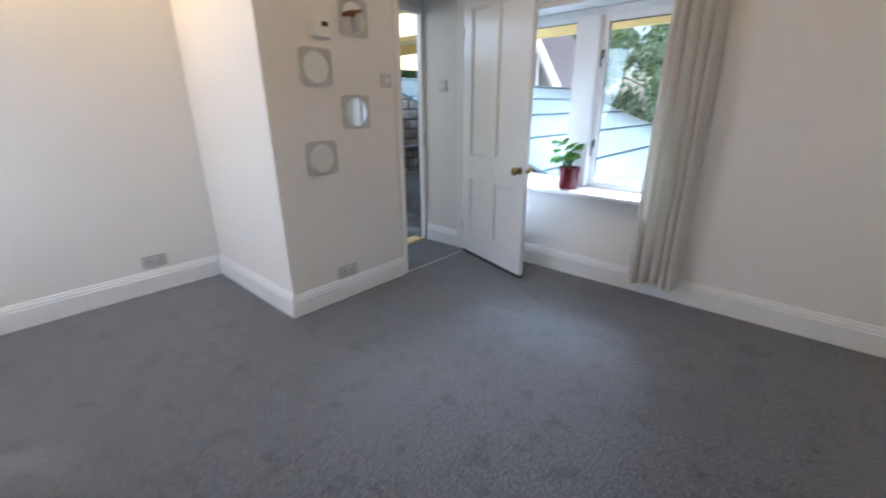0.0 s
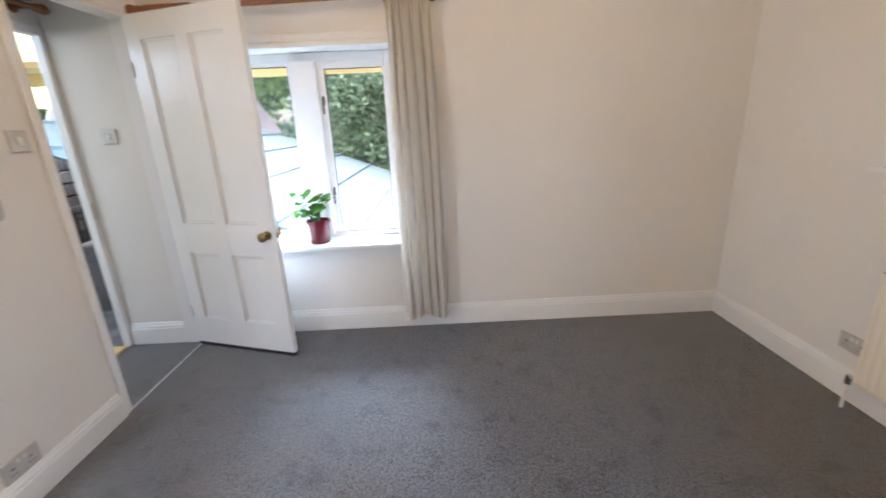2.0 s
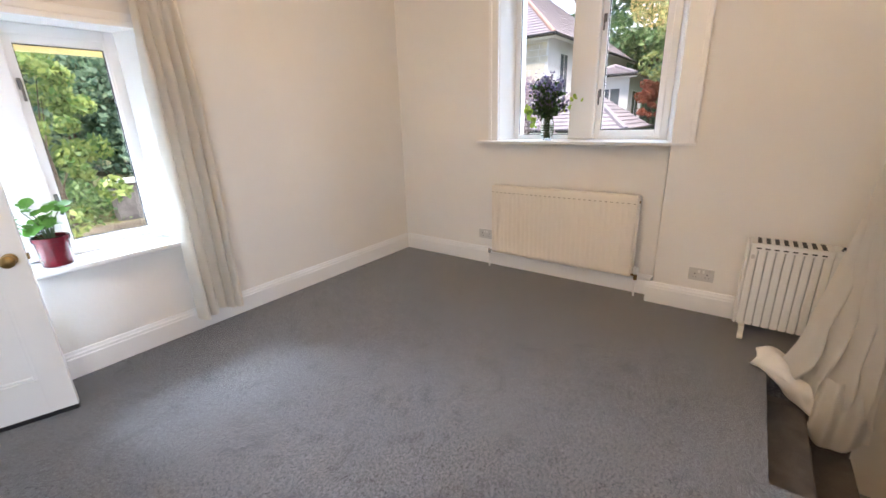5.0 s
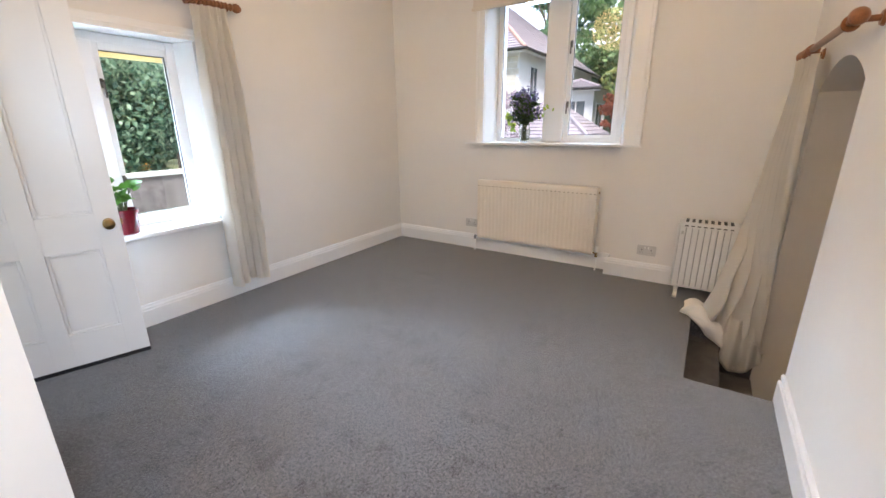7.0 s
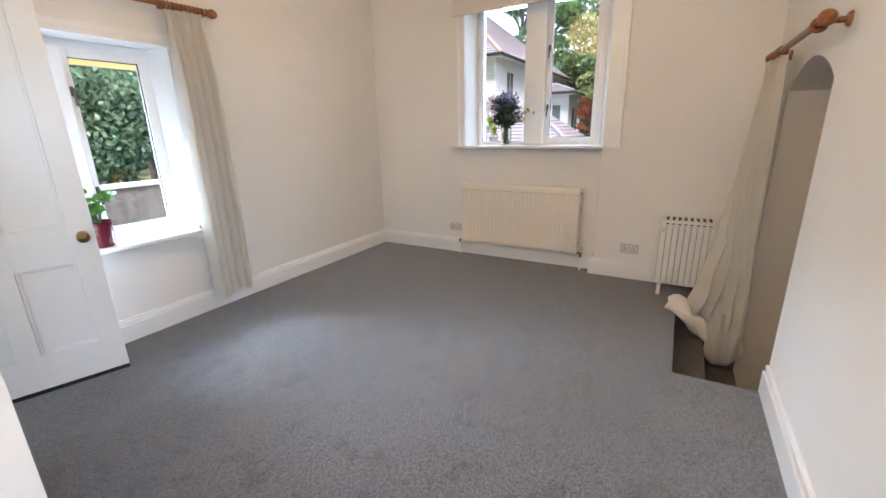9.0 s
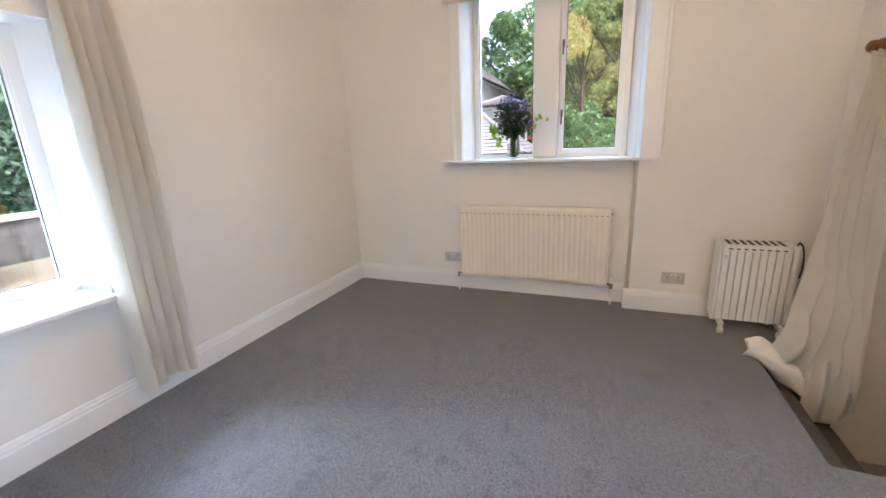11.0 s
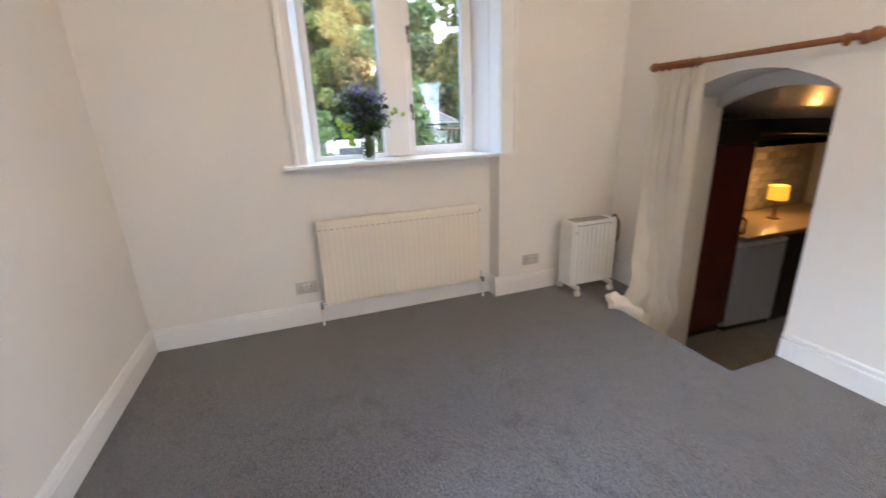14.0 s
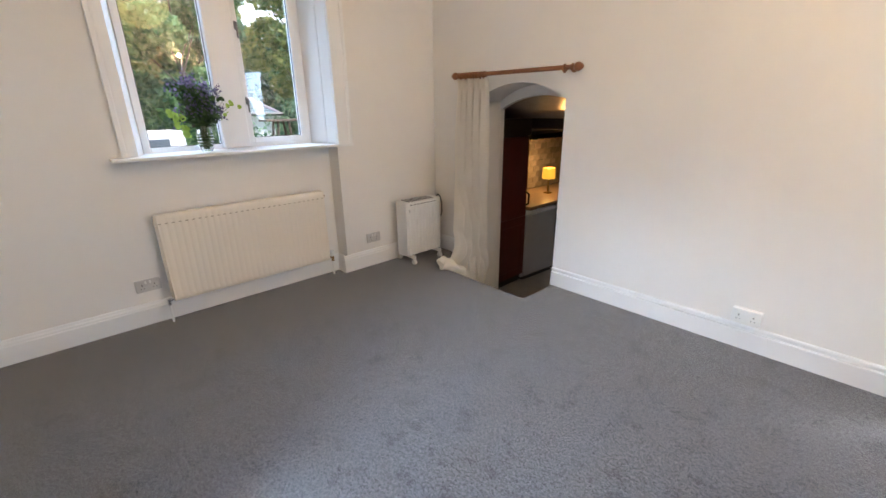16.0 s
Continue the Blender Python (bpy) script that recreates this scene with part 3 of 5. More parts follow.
rb = thing("roller_blind", "cream roller blind pulled part way down the window", "blind")
part("cloth", B((1.372, 1.374, 0.45, 1.985, 2.335, 2.66)), BLIND, rb)
part("bottom_bar", B((1.364, 1.382, 0.44, 2.0, 2.31, 2.338), bevel=0.005), BLIND, rb)
bm = bmesh.new()
tube(bm, (1.378, 0.43, 2.68), (1.378, 2.0, 2.68), 0.025, seg=20)
part("roller", bm, BLIND, rb)
for y in (0.425, 2.0):
    part("bracket", B((1.29 if y < 1 else 1.34, 1.42, y, y + 0.006, 2.64, 2.72)), STEEL, rb)

# unseen window added at the south wall's west end to light the alcove
w3 = tagged(thing("unseen_window", "unseen white painted window added to light the alcove", "window"), kind="structure")
bm = bmesh.new()
frame_ring(bm, SWX0, SWX1, 0.75, 2.2, 0.05, -0.80, -0.73, "x")
part("window_frame", bm, GLOSS, w3)
pane("pane", (SWX0 + 0.05, SWX1 - 0.05, -0.766, -0.760, 0.80, 2.15), w3)


# ---- curtain rods and curtains ----
def curtain_rod(name, p0, p1, r, wall, rings, label, finial=True):
    """A turned wooden rod along x or y; wall: offset from the rod to the wall."""
    p0, p1, wall = Vector(p0), Vector(p1), Vector(wall)
    d = (p1 - p0).normalized()
    t = thing(name, label, "curtain rod")
    bm = bmesh.new()
    tube(bm, p0, p1, r, seg=16)
    part("pole", bm, WOOD, t, smooth=True)
    for p, s in ((p0, -1), (p1, 1)):
        bm = bmesh.new()
        m = Matrix.Translation(p) @ (d * s).to_track_quat("Z", "Y").to_matrix().to_4x4()
        k = r / 0.014
        lathe(bm, [(0.0, -0.004), (0.018 * k, -0.004), (0.021 * k, 0.004), (0.018 * k, 0.012), (0.014 * k, 0.018), (0.024 * k, 0.032), (0.027 * k, 0.046), (0.023 * k, 0.062), (0.012 * k, 0.080), (0.0, 0.088)], m)
        part("finial", bm, WOOD, t, smooth=True)
        bm = bmesh.new()
        q = p - d * s * 0.03
        tube(bm, q, q + wall, 0.010, 0.012, seg=12)
        tube(bm, q + wall * 0.86, q + wall, 0.024, 0.03, seg=16)
        part("bracket", bm, WOOD, t)
    for at in rings:
        bm = bmesh.new()
        c = p0 + d * at
        m = Matrix.Translation(c - Vector((0, 0, 0.006))) @ d.to_track_quat("Z", "Y").to_matrix().to_4x4()
        lathe(bm, [(r * 1.15, -0.005), (r * 1.75, -0.005), (r * 1.9, 0.0), (r * 1.75, 0.005), (r * 1.15, 0.005), (r * 1.15, -0.005)], m, 18)
        part("ring", bm, WOOD, t, smooth=True)
    return t


def curtain(name, label, f, nu, nv):
    bm = bmesh.new()
    sheet(bm, f, nu, nv)
    r = bmesh.ops.solidify(bm, geom=bm.faces[:], thickness=0.004)
    ob = finish(name, bm, CLOTH, True)
    ob.data.set_sharp_from_angle(angle=radians(80))
    return ob


curtain_rod("curtain_rod", (-2.16, 2.895, 2.062), (-0.50, 2.895, 2.095), 0.016, (0, 0.085, 0),
            [0.03 + 0.022 * i for i in range(12)] + [1.36 + 0.027 * i for i in range(11)], "turned reddish pine curtain rod with bunched rings above the window")


def north_curtain(u, v):
    # v: 0 at the heading, 1 at the hem
    w = 0.245 + 0.035 * v
    x = -0.795 + w * u - 0.012 * v
    depth = 0.012 + 0.040 * min(1, v * 4) * (0.75 + 0.25 * math.sin(7 * u + 1))
    q = 5.3 * u + 0.22 * math.sin(5 * u + 1.2 * v) + 0.06 * math.sin(4 * v + 3 * u)
    ph = 2 * math.pi * q
    wave = math.sin(ph) + 0.28 * math.sin(2 * ph + 1.3)
    y = 2.858 + depth * wave * 0.85 + 0.008 * math.sin(3 * v + 9 * u) - 0.012 * v
    if v < 0.08:
        y += 0.012 * (1 - v / 0.08) * math.sin(2 * math.pi * 13 * u)
    z = 2.055 + 0.012 * u - v * (1.925 + 0.014 * math.sin(9 * u))
    return (x + 0.018 * math.cos(ph) * min(1, v * 4), min(y, 2.93), z)


c = thing("curtain", "cream cloth curtain with pinch pleats hanging beside the window", "curtain")
ob = curtain("cloth", "", north_curtain, 160, 70)
ob.parent = c

curtain_rod("curtain_rod", (0.87, -0.455, 1.662), (-0.215, -0.455, 1.655), 0.016, (0, -0.085, 0),
            [0.03, 0.06, 0.085, 0.115, 0.15, 0.18, 0.21, 0.25, 0.29, 1.03], "turned reddish pine curtain rod above the arched opening")


def arch_curtain(u, v):
    # hangs from the rod; its foot swings into the room and slumps down the steps in a puffed edge
    k = v ** 1.9
    x = (0.862 - 0.31 * u) * (1 - k) + (0.665 - 0.075 * u) * k
    y = (-0.445 - 0.02 * u) * (1 - k) + (-0.185 - 0.37 * u) * k
    q = 4.8 * u + 0.20 * math.sin(4 * u + 2.0 * v) + 0.10 * math.sin(3.2 * v + 2 * u)
    ph = 2 * math.pi * q
    wave = math.sin(ph) + 0.3 * math.sin(2 * ph + 0.8)
    depth = (0.014 + 0.034 * min(1, v * 3)) * (1 - 0.45 * max(0.0, (v - 0.75) / 0.25))
    y += depth * wave * (1 - 0.85 * k) * 0.8
    x += depth * wave * (0.15 + 0.85 * k) + 0.02 * math.cos(ph) * (1 - k) * min(1, 3 * v)
    if v < 0.06:
        y += 0.012 * (1 - v / 0.06) * math.sin(2 * math.pi * 11 * u)
    foot = 0.012 - 0.23 * min(1.0, max(0.0, (u - 0.05) / 0.7)) ** 0.8
    z = 1.635 - (1.635 - foot) * v
    if v > 0.8:
        # the puffed edge rolls out and back under itself
        a = (v - 0.8) / 0.2 * math.pi
        x -= 0.055 * math.sin(a) * (0.7 + 0.3 * math.sin(7 * u + 1))
        x += 0.05 * (1 - math.cos(a)) * 0.5
        y -= 0.02 * math.sin(a) * math.sin(11 * u)
        z += 0.035 * (1 - math.cos(a)) * 0.5
    x += 0.006 * math.sin(23 * v + 14 * u) * min(1, 2 * v) * v
    return (x, y, z)


c = thing("curtain", "cream cloth curtain drawn aside from the arch, trailing on the steps", "curtain")
ob = curtain("cloth", "", arch_curtain, 120, 110)
ob.parent = c


def trailing_fold(u, v):
    # the inner layer of the cloth, hanging lower over the steps
    x = 0.635 - 0.04 * u - 0.03 * math.sin(math.pi * v) + 0.016 * math.sin(2 * math.pi * 2.2 * u + 1.5 * v)
    y = -0.335 - 0.19 * u - 0.015 * v - 0.03 * (u - 0.5) * v
    top = 0.08
    low = -0.335 + 0.13 * abs(u - 0.42) ** 1.5 * 2
    z = top + (low - top) * v
    if v > 0.85:
        x += 0.05 * ((v - 0.85) / 0.15) ** 2
    return (x, y, z)


bm = bmesh.new()
sheet(bm, trailing_fold, 50, 40)
bmesh.ops.solidify(bm, geom=bm.faces[:], thickness=0.004)
part("trailing_fold", bm, CLOTH, c, "inner fold hanging over the steps", smooth=True)


def heap(u, v):
    # the puffed lower edge, sagging from the carpet down over the first step
    p = Vector((0.70, -0.125, 0.035)).lerp(Vector((0.63, -0.56, -0.17)), u)
    p.z -= 0.045 * math.sin(math.pi * u)
    a = 2 * math.pi * v
    r = 0.064 * (0.30 + 0.70 * math.sin(math.pi * min(1, 0.15 + 0.85 * u)))
    r *= 1 + 0.13 * math.sin(2 * a + 9 * u) + 0.07 * math.sin(17 * u + a) + 0.05 * math.sin(3 * a - 21 * u)
    return (p.x + 0.02 + r * 0.85 * math.cos(a), p.y + 0.012 * math.sin(15 * u + 2 * a), p.z + 0.01 + r * 1.1 * math.sin(a))


bm = bmesh.new()
sheet(bm, heap, 60, 32)
bmesh.ops.remove_doubles(bm, verts=bm.verts, dist=0.0003)
bmesh.ops.holes_fill(bm, edges=bm.edges, sides=0)
part("gathered_edge", bm, CLOTH, c, "lower edge puffed out over the steps", smooth=True)


def hem(u, v):
    # a pocket of cloth folded flat on the carpet beside the step
    a = 2 * math.pi * v
    lift = 0.045 * math.sin(math.pi * min(1.0, 0.25 + 0.75 * u)) + 0.008
    width = 0.055 + 0.035 * u
    x = 0.745 - 0.02 * u + width * math.cos(a) * (1 + 0.12 * math.sin(3 * a + 4 * u))
    y = -0.085 - 0.17 * u + 0.012 * math.sin(2 * a) - 0.25 * (width * math.cos(a))
    return (x, y, max(0.003, 0.002 + lift * (1 + math.sin(a)) + 0.006 * math.sin(5 * a + 7 * u) + 0.35 * max(0.0, math.cos(a)) * lift))


bm = bmesh.new()
sheet(bm, hem, 24, 32)
bmesh.ops.remove_doubles(bm, verts=bm.verts, dist=0.0003)
bmesh.ops.holes_fill(bm, edges=bm.edges, sides=0)
part("hem", bm, CLOTH, c, "hem lying folded on the carpet", smooth=True)

curtain_rod("curtain_rod", (-2.65, 2.0, 2.06), (-2.65, 2.80, 2.07), 0.014, (-0.09, 0, 0), [], "short turned pine rod above the outer doorway")

# ---- radiator ----
rad = thing("radiator", "cream enamelled steel panel radiator under the window", "radiator", pose(1.33, 1.286, 0))
bm = bmesh.new()
RW, RZ0, RZ1 = 1.19, 0.152, 0.755
n = 30
# front face with pressed vertical flutes
cols = []
for i in range(n * 6 + 1):
    y = -RW / 2 + RW * i / (n * 6)
    dx = (-0.017, -0.017, -0.0165, -0.0118, -0.0118, -0.0165)[i % 6]
    if i in (0, n * 6):
        dx = 0.0
    cols.append((y, dx))
zz = [(RZ0, 0.010), (RZ0 + 0.02, 0.0), (RZ0 + 0.045, 0.0), (RZ1 - 0.055, 0.0), (RZ1 - 0.02, 0.0), (RZ1, 0.008)]
g = []
for y, dx in cols:
    row = []
    for j, (z, inset) in enumerate(zz):
        d = dx if 2 <= j <= 3 else max(dx, -0.0172) if dx == 0 else -0.0172
        row.append(bm.verts.new((d + inset, y, z)))
    g.append(row)
for a, b in zip(g, g[1:]):
    for j in range(len(zz) - 1):
        bm.faces.new((a[j], b[j], b[j + 1], a[j + 1]))
part("front_panel", bm, CREAM, rad, smooth=True)
part("back_panel", B((0.0, 0.012, -RW / 2, RW / 2, RZ0 + 0.004, RZ1 - 0.004), bevel=0.004), CREAM, rad)
# shade at each flute head, put in as a small brown bar
bm = bmesh.new()
for i in range(n):
    y = -RW / 2 + RW * (i + 3.5 / 6) / n
    box(bm, -0.0178, -0.0168, y - 0.009, y + 0.009, RZ1 - 0.056, RZ1 - 0.050)
part("flute_ends", bm, mat("flute_shade_brown", (0.42, 0.36, 0.27), 0.7), rad, "pressed line at the head of the flutes, its shade painted in")["kind"] = "stuff"
part("air_bleed", B((0.0, 0.014, -RW / 2 - 0.012, -RW / 2, RZ1 - 0.05, RZ1 - 0.03), bevel=0.002), BRASS, rad, "small brass bleed valve")
part("top_grille", B((0.0, 0.05, -RW / 2 + 0.004, RW / 2 - 0.004, RZ1 - 0.008, RZ1 + 0.004), bevel=0.003), CREAM, rad)
for s in (-1, 1):
    part("side_panel", B((-0.002, 0.052, s * RW / 2 - 0.004, s * RW / 2 + 0.004, RZ0 + 0.02, RZ1), bevel=0.002), CREAM, rad)
bm = bmesh.new()
for i in range(30):
    y = -RW / 2 + RW * (i + 0.5) / 30
    box(bm, 0.013, 0.045, y - 0.003, y + 0.003, RZ0 + 0.03, RZ1 - 0.02)
part("convector_fins", bm, CREAM, rad)
for s in (-1, 1):
    bm = bmesh.new()
    y = s * (RW / 2 + 0.03)
    tube(bm, (0.005, y, 0.0), (0.005, y, 0.14), 0.0075, seg=12)
    part("pipe", bm, GLOSS, rad)
    bm = bmesh.new()
    tube(bm, (0.005, y, 0.13), (0.005, y, 0.175), 0.013, seg=6)
    tube(bm, (0.005, y, 0.162), (0.005, s * (RW / 2 - 0.02), 0.172), 0.009, seg=12)
    v = part("valve", bm, BRASS if s < 0 else CHROME, rad)
    if s < 0:
        bm = bmesh.new()
        lathe(bm, [(0.016, 0.175), (0.019, 0.18), (0.019, 0.215), (0.015, 0.228), (0.0, 0.23)], pose(0.005, y, 0), 20)
        part("valve_cap", bm, PLASTIC, v, "white plastic valve cap", smooth=True)
for y in (-0.4, 0.4):
    part("wall_bracket", B((0.05, 0.09, y - 0.015, y + 0.015, 0.3, 0.7)), CREAM, rad)

# ---- oil filled heater ----
oh = thing("oil_heater", "white oil-filled electric heater on castors, cable over its top", "heater", pose(1.13, -0.165, 0))
for i in range(9):
    y = 0.168 - i * 0.040
    bm = B((-0.082, 0.082, y - 0.0178, y + 0.0178, 0.085, 0.575), bevel=0.005)
    part("fin", bm, PLASTIC, oh)
# core coloured grey to paint in the shade between the white fins
bm = bmesh.new()
for z in (0.15, 0.52):
    tube(bm, (0, -0.165, z), (0, 0.165, z), 0.022, seg=12)
box(bm, -0.066, 0.066, -0.15, 0.165, 0.10, 0.57)
part("core", bm, mat("fin_gap_shade_grey", (0.42, 0.42, 0.42), 0.5), oh)
part("end_panel", B((-0.078, 0.078, 0.188, 0.204, 0.08, 0.588), bevel=0.007), PLASTIC, oh)
ctl = part("control_panel", B((-0.078, 0.078, -0.215, -0.172, 0.08, 0.592), bevel=0.012), PLASTIC, oh)
for z in (0.47, 0.38):
    bm = bmesh.new()
    tube(bm, (0, -0.215, z), (0, -0.233, z), 0.024, 0.02, seg=24)
    part("dial", bm, PLASTIC, ctl)
part("top_cover", B((-0.0845, 0.0845, -0.172, 0.188, 0.552, 0.592), bevel=0.006), PLASTIC, oh)
for i in range(8):
    y = 0.148 - i * 0.040
    part("top_slot", B((-0.062, 0.062, y - 0.010, y + 0.010, 0.588, 0.5935), bevel=0.001), DARKSLOT, oh, "dark vent opening in the top")
    part("front_slot", B((-0.0855, -0.080, y - 0.011, y + 0.011, 0.562, 0.570), bevel=0.001), DARKSLOT, oh, "dark vent opening under the top edge")
part("badge", B((-0.0832, -0.0815, 0.160, 0.176, 0.50, 0.525)), STEEL, oh)
for y in (0.155, -0.165):
    bm = B((-0.125, 0.125, y - 0.014, y + 0.014, 0.052, 0.085), bevel=0.006)
    ft = part("foot", bm, PLASTIC, oh)
    for x in (-0.112, 0.112):
        bm = bmesh.new()
        tube(bm, (x, y - 0.014, 0.024), (x, y + 0.014, 0.024), 0.024, seg=20)
        box(bm, x - 0.008, x + 0.008, y - 0.006, y + 0.006, 0.03, 0.06)
        part("castor", bm, PLASTIC, ft)
bm = bmesh.new()
pts = [(-0.03, -0.20, 0.585), (-0.05, -0.205, 0.615), (-0.07, -0.215, 0.60), (-0.088, -0.222, 0.54), (-0.088, -0.225, 0.45), (-0.075, -0.222, 0.40)]
for a, b in zip(pts, pts[1:]):
    tube(bm, a, b, 0.005, seg=8)
part("cable", bm, BLACK, oh, "black mains cable", smooth=True)

# ---- pendant ----
pd = thing("pendant_lamp", "lit round paper globe pendant with a warm glow", "lamp", pose(-0.62, 1.25, 0))
bm = bmesh.new()
prof = []
for i in range(41):
    a = math.pi * (0.06 + 0.88 * i / 40)
    r = 0.25 + (0.003 if i % 2 else 0)
    prof.append((r * math.sin(a), 2.49 - r * math.cos(a)))
rings = []
for r, z in prof:
    rings.append([bm.verts.new((r * math.cos(2 * math.pi * k / 40), r * math.sin(2 * math.pi * k / 40), z)) for k in range(40)])
for a, b in zip(rings, rings[1:]):
    for k in range(40):
        bm.faces.new((a[k], a[(k + 1) % 40], b[(k + 1) % 40], b[k]))
shade = part("shade", bm, PAPER, pd, "ribbed paper globe shade", smooth=True)
shade.visible_shadow = False
bm = bmesh.new()
tube(bm, (0, 0, 2.60), (0, 0, H - 0.03), 0.004, seg=8)
part("flex", bm, PLASTIC, pd)
bm = bmesh.new()
lathe(bm, [(0.0, H - 0.04), (0.03, H - 0.036), (0.045, H - 0.012), (0.045, H), (0, H)])
part("ceiling_rose", bm, PLASTIC, pd, smooth=True)


# ---- wall light in the alcove ----
wl = thing("wall_light", "lit wall uplighter with a pale half-round shade", "lamp", pose(XW, 0.42, 2.13))
bm = bmesh.new()
half = [(0.05, 0.0), (0.10, 0.05), (0.13, 0.12)]
rows = [[bm.verts.new((r * math.cos(t), r * math.sin(t), z)) for t in [math.pi * (k / 16 - 0.5) for k in range(17)]] for r, z in half]
for p, q in zip(rows, rows[1:]):
    for k in range(16):
        bm.faces.new((p[k], p[k + 1], q[k + 1], q[k]))
bm.faces.new(rows[0][::-1])
bmesh.ops.solidify(bm, geom=bm.faces[:], thickness=0.005)
part("shade", bm, PLASTIC, wl, smooth=True)
part("backplate", B((0.0, 0.012, -0.05, 0.05, -0.03, 0.06), bevel=0.003), PLASTIC, wl)


# ---- plant and flowers ----
def leaf_disc(bm, c, nrm, r, n=8, fold=0.25, lobes=0.0):
    """A small cupped leaf of n points round its centre."""
    nrm = Vector(nrm).normalized()
    t = nrm.orthogonal().normalized()
    b2 = nrm.cross(t)
    c = Vector(c)
    vc = bm.verts.new(c)
    vs = []
    for k in range(n):
        a = 2 * math.pi * k / n
        rr = r * (1 + lobes * math.sin(a * 2.5 + 0.7) + random.uniform(-0.08, 0.08))
        vs.append(bm.verts.new(c + (t * math.cos(a) + b2 * math.sin(a)) * rr + nrm * fold * r * (0.4 + 0.6 * math.sin(a) ** 2)))
    for k in range(n):
        bm.faces.new((vc, vs[k], vs[(k + 1) % n]))


pot = thing("potted_plant", "green geranium in a dark red glazed pot on the sill", "plant", pose(-1.36, 2.99, 0.651) @ Matrix.Scale(1.3, 4))
bm = bmesh.new()
lathe(bm, [(0.0, 0.0), (0.047, 0.0), (0.050, 0.004), (0.055, 0.10), (0.060, 0.102), (0.061, 0.118), (0.057, 0.120), (0.052, 0.116), (0.050, 0.095), (0.0, 0.095)], seg=32)
part("pot", bm, GLAZE, pot, "dark red glazed pot with a rim", smooth=True)
bm = bmesh.new()
lathe(bm, [(0.0, 0.092), (0.051, 0.092), (0.050, 0.104), (0.02, 0.109), (0.0, 0.108)], seg=20)
part("soil", bm, SOIL, pot)
random.seed(4)
tips = []
bm = bmesh.new()
for i in range(16):
    a = random.uniform(0, 2 * math.pi)
    rr = random.uniform(0.02, 0.085)
    tip = Vector((math.cos(a) * rr - 0.015, math.sin(a) * rr * 0.8, random.uniform(0.14, 0.25)))
    mid = Vector((tip.x * 0.4, tip.y * 0.4, 0.09 + (tip.z - 0.09) * 0.6))
    tube(bm, (tip.x * 0.2, tip.y * 0.2, 0.10), mid, 0.0028, 0.0022, seg=6)
    tube(bm, mid, tip, 0.0022, 0.0015, seg=6)
    tips.append(tip)
for k in range(3):
    tip = Vector((-0.09 - 0.02 * k, 0.01 * k, 0.15 + 0.05 * k))
    tube(bm, (-0.01, 0, 0.10), tip, 0.0025, 0.0015, seg=6)
    tips.append(tip)
part("stems", bm, STEM, pot)
for tip in tips:
    for k in range(3):
        bm = bmesh.new()
        leaf_disc(bm, tip + Vector((random.uniform(-1, 1), random.uniform(-1, 1), random.uniform(-0.6, 0.6))) * 0.022, (random.uniform(-0.7, 0.7), random.uniform(-1.0, 0.2), 0.9), random.uniform(0.014, 0.026), 9, 0.25, 0.12)
        part("leaf", bm, HOUSELEAF, pot)

vase = thing("flower_vase", "glass vase of lilac flowers and leaves on the window sill", "vase", pose(1.47, 1.46, 1.131) @ Matrix.Scale(1.12, 4))
bm = bmesh.new()
lathe(bm, [(0.0, 0.0), (0.030, 0.0), (0.034, 0.006), (0.046, 0.07), (0.047, 0.10), (0.040, 0.14), (0.038, 0.155), (0.035, 0.155), (0.037, 0.14), (0.043, 0.10), (0.042, 0.07), (0.030, 0.012), (0.0, 0.010)], seg=32)
g = part("glass", bm, VASEGLASS, vase, "clear glass vase with dark rings", smooth=True)
g.visible_shadow = False
for z, r in ((0.035, 0.0415), (0.052, 0.0448), (0.069, 0.0472), (0.086, 0.0482), (0.103, 0.048)):
    bm = bmesh.new()
    lathe(bm, [(r - 0.0015, z - 0.003), (r, z), (r - 0.0015, z + 0.003), (r - 0.003, z), (r - 0.0015, z - 0.003)], seg=28)
    part("ring", bm, STEMLEAF if z == 0.069 else STEM, g)
random.seed(11)
stems = bmesh.new()
sprays = []
for i in range(38):
    a = random.uniform(0, 2 * math.pi)
    rr = 0.115 * math.sqrt(random.uniform(0.01, 1))
    tip = Vector((math.cos(a) * rr * 0.7, math.sin(a) * rr * 1.15, 0.45 - 1.0 * rr + random.uniform(-0.17, 0.04)))
    base = Vector((random.uniform(-0.02, 0.02), random.uniform(-0.02, 0.02), 0.015))
    neck = Vector((tip.x * 0.18, tip.y * 0.18, 0.155))
    tube(stems, base, neck, 0.0022, seg=5)
    tube(stems, neck, tip, 0.0022, 0.0015, seg=5)
    sprays.append(tip)
for tip in ((0.0, -0.15, 0.31), (0.0, -0.18, 0.27), (-0.03, 0.13, 0.20), (-0.02, 0.12, 0.13), (0.02, -0.13, 0.22)):
    tip = Vector(tip)
    tube(stems, (tip.x * 0.15, tip.y * 0.15, 0.155), tip, 0.002, 0.0012, seg=5)
part("stems", stems, STEM, vase)
